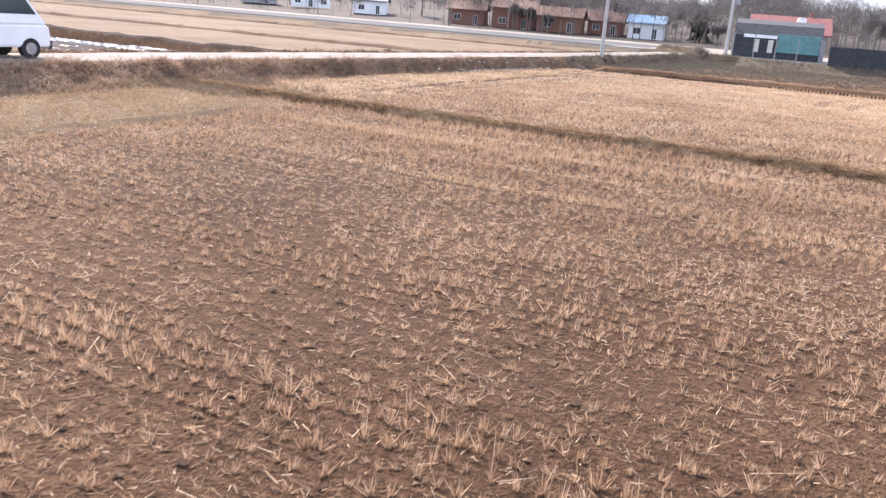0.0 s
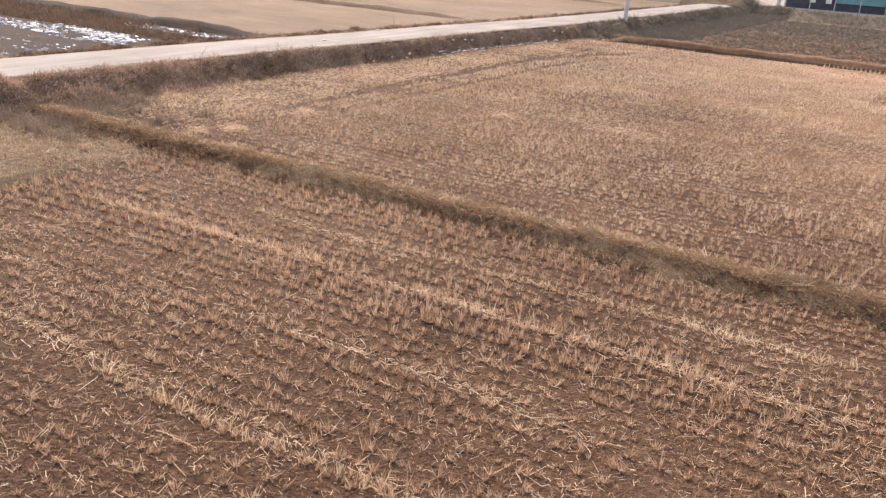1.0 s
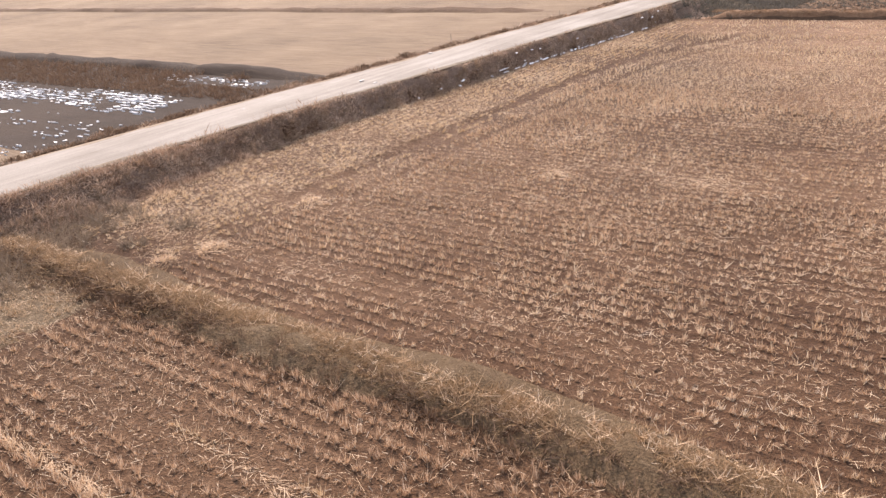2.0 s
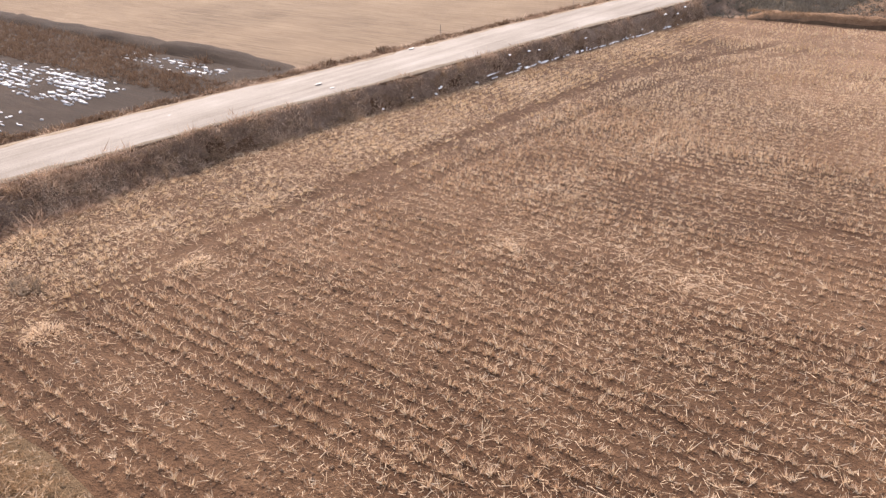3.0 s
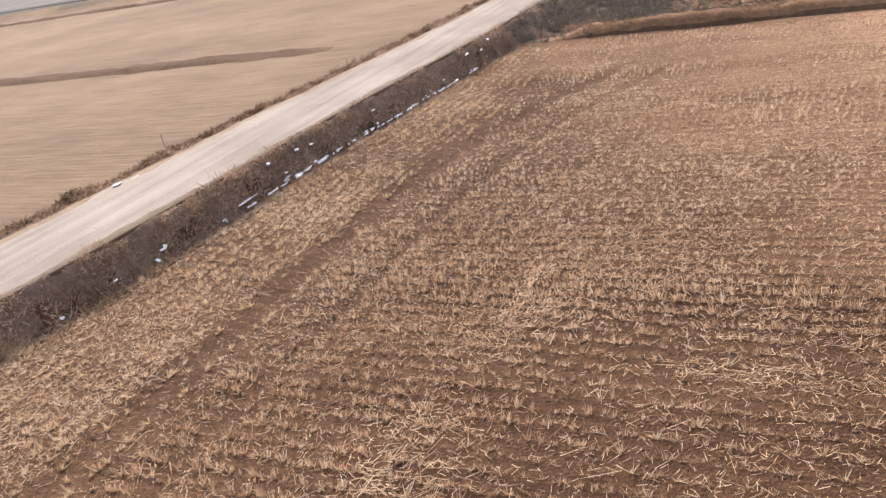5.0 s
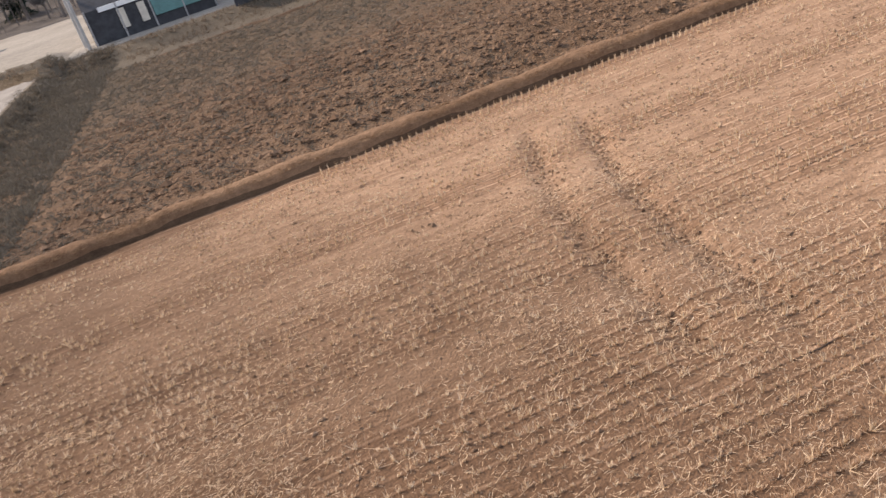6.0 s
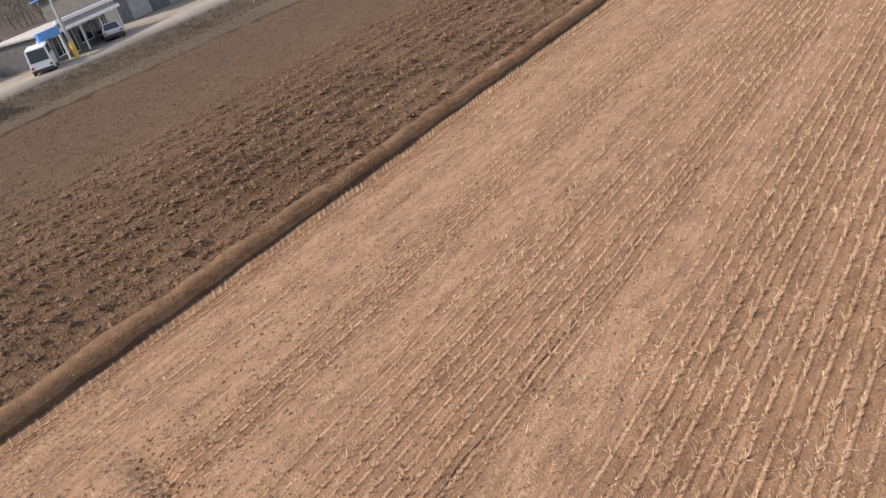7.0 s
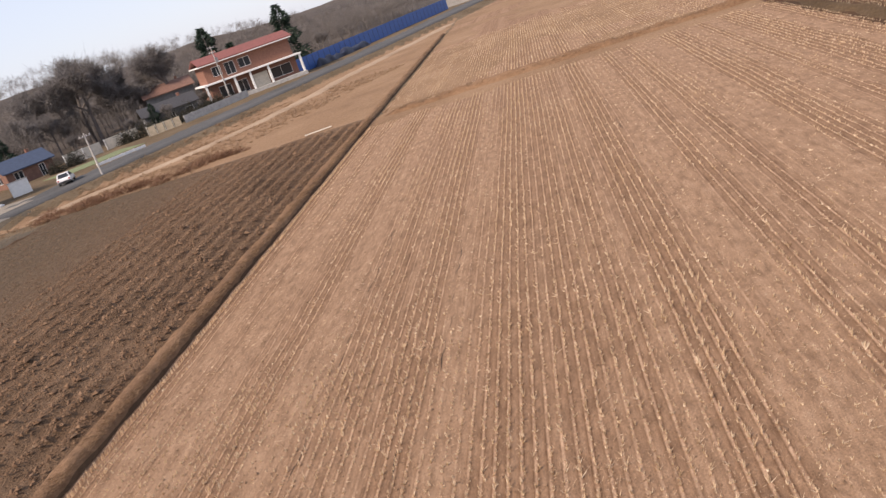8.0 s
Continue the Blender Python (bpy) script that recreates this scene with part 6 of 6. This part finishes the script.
# ---- vehicles ----
def vehicle(name, x, y, turn, paint, label, L=4.4, W=1.75, H=1.45, van=False, z=None, bed=False):
    z = (village_z(x, y) if z is None else z)
    t = thing(name, pose(x, y, z, 0, 0, turn), label, name.split("_")[-1])
    h = L / 2
    if van:
        low = [(-h, 0.35), (-h, 1.0), (h - 0.05, 1.0), (h, 0.75), (h, 0.35)]
        cab = [(-h + 0.02, 1.0), (h - 0.08, 1.0), (h - 0.75, H), (-h + 0.12, H)]
    else:
        low = [(-h, 0.38), (-h, 0.78), (-h + 0.12, 0.92), (h * 0.35, 0.95), (h - 0.15, 0.78), (h, 0.62), (h, 0.38)]
        cab = [(-h + 0.35, 0.9), (h * 0.42, 0.9), (h * 0.05, H), (-h + 0.9, H)]
    if bed:
        cab = [(h - 1.65, 1.0), (h - 0.08, 1.0), (h - 0.6, H), (h - 1.6, H)]
    part("body", prism(low, -W / 2, W / 2, 0.05), paint, t)
    # tapered cabin
    bm = bmesh.new()
    wb, wt = W / 2 * 0.97, W / 2 * (0.9 if van else 0.78)
    q = [bm.verts.new((cab[i][0], s * (wb if i < 2 else wt), cab[i][1])) for s in (-1, 1) for i in range(4)]
    for f in ((0, 1, 2, 3), (7, 6, 5, 4), (0, 4, 5, 1), (1, 5, 6, 2), (2, 6, 7, 3), (3, 7, 4, 0)):
        bm.faces.new([q[i] for i in f])
    bmesh.ops.recalc_face_normals(bm, faces=bm.faces[:])
    bmesh.ops.bevel(bm, geom=bm.edges[:], offset=0.05, segments=2, affect="EDGES")
    cabin = part("cabin", bm, paint, t)

    def pane(nm, quad, push):
        c = [Vector(p) for p in quad]
        mid = sum(c, Vector()) / 4
        n = (c[1] - c[0]).cross(c[3] - c[0]).normalized() * push
        bm = bmesh.new()
        inner = [mid + (p - mid) * 0.84 for p in c]
        a = [bm.verts.new(p - n * 0.5) for p in inner]
        b = [bm.verts.new(p + n) for p in inner]
        bm.faces.new(a[::-1])
        bm.faces.new(b)
        for i in range(4):
            bm.faces.new((a[i], a[(i + 1) % 4], b[(i + 1) % 4], b[i]))
        bmesh.ops.recalc_face_normals(bm, faces=bm.faces[:])
        part(nm, bm, M_GLASS, cabin)

    P = [[(cab[i][0], s * (wb if i < 2 else wt), cab[i][1]) for i in range(4)] for s in (-1, 1)]
    split = 2 if not bed else 1
    for s, pts in zip((-1, 1), P):
        a, b, c, d = [Vector(p) for p in pts]
        for k in range(split):
            u0, u1 = k / split, (k + 1) / split
            sill = 0.3 if van else 0.0
            lo0, lo1, hi1, hi0 = a.lerp(b, u0), a.lerp(b, u1), d.lerp(c, u1), d.lerp(c, u0)
            quad = [lo0.lerp(hi0, sill), lo1.lerp(hi1, sill), hi1, hi0]
            pane("side_window", quad if s < 0 else quad[::-1], 0.012)
    pane("windscreen", [P[0][1], P[1][1], P[1][2], P[0][2]], 0.012)
    pane("rear_window", [P[1][0], P[0][0], P[0][3], P[1][3]], 0.012)
    part("bumper", boxes((h - 0.04, h + 0.07, -W / 2 + 0.04, W / 2 - 0.04, 0.3, 0.55), bevel=0.02), M_PLASTIC, t)
    part("bumper", boxes((-h - 0.07, -h + 0.04, -W / 2 + 0.04, W / 2 - 0.04, 0.3, 0.55), bevel=0.02), M_PLASTIC, t)
    for s in (-1, 1):
        part("headlight", boxes((h - 0.06, h + 0.015, s * W * 0.36 - 0.17, s * W * 0.36 + 0.17, 0.60, 0.74), bevel=0.01), M_LAMP, t)
        part("tail_light", boxes((-h - 0.015, -h + 0.05, s * W * 0.4 - 0.1, s * W * 0.4 + 0.1, 0.62, 0.82), bevel=0.01), M_TAIL, t)
        for ax in (-h * 0.6, h * 0.62):
            wheel = part("wheel", rod((ax, s * (W / 2 - 0.2), 0.31), (ax, s * (W / 2 + 0.01), 0.31), 0.31, 0.31, 18), M_TYRE, t)
            part("rim", rod((ax, s * (W / 2 - 0.05), 0.31), (ax, s * (W / 2 + 0.022), 0.31), 0.19, 0.18, 14), M_RIM, wheel)
    if bed:
        part("load_bed", boxes((-h, h - 1.75, -W / 2, W / 2, 0.85, 0.95), (-h, h - 1.75, -W / 2, -W / 2 + 0.05, 0.95, 1.35), (-h, h - 1.75, W / 2 - 0.05, W / 2, 0.95, 1.35), (-h, -h + 0.05, -W / 2 + 0.05, W / 2 - 0.05, 0.95, 1.35)), paint, t)
    return t


vehicle("white_van", -23.3, 16.4, 87, M_CARW, "small white van parked on the farm road", 3.7, 1.55, 1.9, van=True, z=0.78)
vehicle("white_truck", 31.0, 105.4, 58, M_CARW, "white box van parked at the street", 4.6, 1.8, 2.1, van=True)
vehicle("silver_car", 40.4, 109.4, 60, M_CARS, "silver saloon car parked before the dark shop")
vehicle("white_pickup", 18.5, 101.6, 10, M_CARW, "white pickup truck beside the street edge", 4.6, 1.7, 1.9, bed=True)
vehicle("dark_car", 12.0, 108.5, 6, M_CARD, "dark car parked behind the net fence")
vehicle("blue_car", 55.8, 114.2, 54, M_CARB, "pale blue car parked in a dirt yard")
vehicle("dark_truck", 61.2, 117.0, 51, M_CARD, "dark pickup with a raised white panel", 4.6, 1.7, 1.9, bed=True)
t = thing("tipped_panel", pose(60.6, 116.2, village_z(60.6, 116.2) + 0.92, 0, 0, -42), "raised white panel on a pickup bed", "panel")
part("panel", boxes((-0.7, 0.7, -0.06, 0.06, 0, 2.6), bevel=0.02), M_WHITE, t)
vehicle("white_van", 66.4, 118.4, 49, M_CARW, "white van parked in a dirt yard", 4.4, 1.75, 1.95, van=True)
vehicle("white_car", 71.0, 120.0, 47, M_CARW, "white car parked beside a white van")
vehicle("white_car", 103.0, 104.2, 24, M_CARW, "white car standing on the grey village street")


# ---- trees ----
def limb_tree(seed, h, label, twigs=9500):
    """Trunk, forking limbs and a loose crown of fine bare twigs."""
    rng = np.random.default_rng(seed)
    t = thing("bare_tree", Matrix(), label, "tree", "bare trees")
    segs = []

    def grow(p, d, length, r, depth):
        q = p + d * length
        segs.append((p, q, r, r * 0.62))
        if depth == 0:
            return
        for _ in range(3 if depth > 1 else 4):
            nd = d * 0.75 + np.array([rng.normal(scale=0.55), rng.normal(scale=0.55), rng.uniform(0.0, 0.5)])
            nd /= np.linalg.norm(nd)
            grow(q - d * length * rng.uniform(0, 0.35), nd, length * rng.uniform(0.6, 0.8), r * 0.55, depth - 1)

    grow(np.zeros(3), np.array([0.03, 0.02, 1.0]), h * 0.32, h * 0.022, 3)
    part("trunk", rod(segs[0][0], segs[0][1], segs[0][2], segs[0][3], 10), M_BARK, t)
    bm = bmesh.new()
    for a, b, r0, r1 in segs[1:]:
        piece = rod(a, b, max(r0, 0.03), max(r1, 0.02), 5)
        tmp = bpy.data.meshes.new("limb")
        piece.to_mesh(tmp)
        piece.free()
        bm.from_mesh(tmp)
        bpy.data.meshes.remove(tmp)
    part("limbs", bm, M_BARK, t)
    tips = [s for s in segs if s[2] < h * 0.008]
    k = rng.integers(0, len(tips), twigs)
    a = np.array([tips[i][0] for i in k])
    b = np.array([tips[i][1] for i in k])
    base = a + (b - a) * rng.uniform(0.1, 1.15, (twigs, 1)) + rng.normal(scale=0.027 * h, size=(twigs, 3))
    d = (b - a) / (np.linalg.norm(b - a, axis=1)[:, None] + 1e-6) * 0.45 + rng.normal(scale=0.75, size=(twigs, 3))
    tip = base + d * rng.uniform(0.025, 0.07, (twigs, 1)) * h
    ob = new("crown", blade_mesh("crown", base, tip, np.full(twigs, 0.046), M_TWIG))
    ob.parent = t
    return t


def conifer(seed, h, label):
    rng = np.random.default_rng(seed)
    t = thing("conifer", Matrix(), label, "tree", "conifers")
    part("trunk", rod((0, 0, 0), (0, 0, h * 0.95), h * 0.018, 0.03, 8), M_BARK, t)
    n = 2600
    z = h * (0.12 + 0.88 * rng.uniform(0, 1, n) ** 1.15)
    reach = h * 0.42 * (1 - z / h) ** 0.7 * (0.7 + 0.3 * np.sin(z * 2.2)) + 0.15
    ang = rng.uniform(0, 2 * math.pi, n)
    r = reach * np.sqrt(rng.uniform(0.05, 1, n))
    base = np.stack([np.cos(ang) * r, np.sin(ang) * r, z - r * 0.25], 1)
    tip = base + np.stack([np.cos(ang) * 0.5, np.sin(ang) * 0.5, rng.uniform(-0.35, 0.25, n)], 1) * rng.uniform(0.6, 1.6, (n, 1))
    ob = new("crown", blade_mesh("crown", base, tip, np.full(n, 0.26), M_PINE))
    ob.parent = t
    return t


TREES = [limb_tree(51, 11.0, "tall bare grey winter tree"), limb_tree(52, 8.5, "spreading bare winter tree"), limb_tree(53, 7.0, "small bare winter tree")]
used = set()


def stand(tree, x, y, s, turn):
    m = pose(x, y, village_z(x, y) - 0.1, 0, 0, turn) @ Matrix.Diagonal((s, s, s, 1))
    if tree.name not in used:
        used.add(tree.name)
        tree.matrix_world = m
    else:
        c = copy_thing(tree, pose(x, y, village_z(x, y) - 0.1, 0, 0, turn))
        c.scale = (s, s, s)


PLACES = [(x, y, s) for x, y, s in (
    (163, 131, 1.9), (166, 127, 1.8), (170, 123, 2.0), (167, 135, 2.0), (174, 130, 2.0), (160, 136, 1.7), (172, 117, 1.7), (178, 122, 2.0), (180, 134, 2.0), (158, 141, 1.6), (169, 140, 1.9),
    (150, 146, 1.4), (143, 148, 1.3), (135, 143, 1.1), (128, 146, 1.2), (152, 134, 1.0), (141, 139, 1.0), (155, 150, 1.5), (147, 138, 1.1), (-60, 163, 0.7), (-56, 162, 0.8), (-64, 164, 0.6), (146, 127, 0.6), (158, 121, 0.7), (120, 145, 0.8), (112, 142, 0.75), (104, 141, 0.9), (97, 146, 0.8), (88, 143, 0.85),
    (80, 146, 0.9), (71, 148, 0.8), (60, 150, 0.9), (48, 146, 0.9), (36, 144, 0.8), (25, 140, 0.9), (12, 138, 0.7), (2, 136, 0.8), (-12, 140, 0.8), (-22, 158, 0.9), (-30, 176, 0.9), (-46, 180, 1.0), (-58, 178, 1.2),
    (-63, 176, 1.0), (-74, 180, 1.0), (-84, 184, 1.0), (-98, 188, 0.9), (-118, 190, 0.9), (151, 114, 0.5), (146, 108, 0.45), (160, 106, 0.5), (200, 106, 0.9), (214, 102, 1.0), (226, 96, 0.9), (190, 112, 1.0))]
for i, (x, y, s) in enumerate(PLACES):
    stand(TREES[i % 3], x, y, s, 47 * i)
PINES = [conifer(61, 11.0, "dark green conifer behind the village"), conifer(62, 8.0, "small dark conifer behind houses")]
for i, (x, y, s) in enumerate([(108.0, 144.9, 0.95), (112.0, 140.9, 0.85), (103.5, 149.4, 0.5), (73, 140, 0.5), (186.7, 111.7, 1.42), (195.9, 109.9, 1.34), (186.5, 93.5, 1.37), (179, 112, 0.6), (136, 134, 0.7), (58, 148, 0.8), (147.5, 111, 0.45), (-28, 176, 0.8)]):
    stand(PINES[i % 2], x, y, s, 31 * i)


def woodland(name, x, y, h, label):
    """Far hillside woods: a haze of stems and twigs."""
    n = len(x)
    z = land(x, y)
    stem_a = np.stack([x, y, z - 0.2], 1)
    stem_b = stem_a + np.stack([RNG.normal(scale=0.3, size=n), RNG.normal(scale=0.3, size=n), h * 0.7], 1)
    k = 135                                                      # fine twigs that rise and spread from a few boughs
    bough = RNG.normal(scale=1.0, size=(n, 6, 3)) * np.array([0.17, 0.17, 0.11]) * h[:, None, None]
    heart = np.stack([x, y, z + 0.6 * h], 1)[:, None, :] + bough
    pick = RNG.integers(0, 6, (n, k))
    base = heart[np.arange(n)[:, None], pick].reshape(-1, 3) + RNG.normal(scale=1.0, size=(n * k, 3)) * np.repeat(h * 0.06, k)[:, None]
    way = RNG.normal(scale=0.6, size=(n * k, 3)) + np.array([0.0, 0.0, 0.55])
    tip = base + way * np.repeat(h * 0.17, k)[:, None]
    a = np.concatenate([stem_a, base])
    b = np.concatenate([stem_b, tip])
    w = np.concatenate([np.full(n, 0.22), RNG.uniform(0.035, 0.09, n * k)])
    tagged(new(name, blade_mesh(name, a, b, w, M_WOOD)), label, "woodland", kind="stuff")


wx = RNG.uniform(60, 340, 1250)
wy = street_y(wx) + 50 + RNG.gamma(1.6, 26, 1250)
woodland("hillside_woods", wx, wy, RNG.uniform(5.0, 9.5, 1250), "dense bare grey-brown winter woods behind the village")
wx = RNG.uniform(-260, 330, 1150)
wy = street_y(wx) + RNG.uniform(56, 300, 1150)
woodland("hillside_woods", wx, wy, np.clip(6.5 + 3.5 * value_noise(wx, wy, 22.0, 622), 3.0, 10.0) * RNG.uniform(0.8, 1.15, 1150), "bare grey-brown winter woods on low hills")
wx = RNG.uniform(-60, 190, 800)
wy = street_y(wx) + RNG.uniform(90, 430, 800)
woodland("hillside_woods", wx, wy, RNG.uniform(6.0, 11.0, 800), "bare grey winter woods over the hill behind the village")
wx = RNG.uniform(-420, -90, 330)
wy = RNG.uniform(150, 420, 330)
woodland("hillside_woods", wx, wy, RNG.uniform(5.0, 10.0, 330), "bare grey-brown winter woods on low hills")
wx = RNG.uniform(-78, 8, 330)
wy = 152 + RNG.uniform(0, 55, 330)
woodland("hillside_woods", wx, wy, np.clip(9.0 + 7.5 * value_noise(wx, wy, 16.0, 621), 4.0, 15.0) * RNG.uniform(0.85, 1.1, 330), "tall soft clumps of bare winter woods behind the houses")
# dark shrubs in the yards by the street
for sx, sy, size in ((143.5, 106.5, 1.3), (145.5, 104.8, 1.0), (148.0, 104.2, 1.4), (150.2, 102.6, 1.1), (152.4, 101.8, 1.5), (155.0, 101.0, 1.2), (141.0, 110.5, 1.4), (138.5, 113.0, 1.1), (157.5, 99.0, 0.8), (128.0, 117.5, 1.2), (124.5, 119.0, 1.0)):
    n = 1100
    size = size * 1.9
    u = RNG.normal(size=(n, 3))
    u /= np.linalg.norm(u, axis=1)[:, None]
    u[:, 2] = np.abs(u[:, 2])
    base = u * size * RNG.uniform(0.3, 1.0, (n, 1)) * np.array([1.0, 1.0, 1.3]) * (0.8 + 0.3 * value_noise(u[:, 0] * 3 + sx, u[:, 1] * 3, 1.0, 640))[:, None]
    tip = base + (u * 0.5 + RNG.normal(scale=0.5, size=(n, 3))) * size * 0.22
    shrub = thing("shrub", pose(sx, sy, village_z(sx, sy) - 0.05), "dark dense winter shrub in a house yard", "shrub", "yard shrubs")
    ob = new("foliage", blade_mesh("foliage", base, tip, np.full(n, 0.1), M_SHRUB))
    ob.parent = shrub
    part("stem", rod((0, 0, 0), (0, 0, size * 0.8), 0.05, 0.02, 6), M_BARK, shrub)
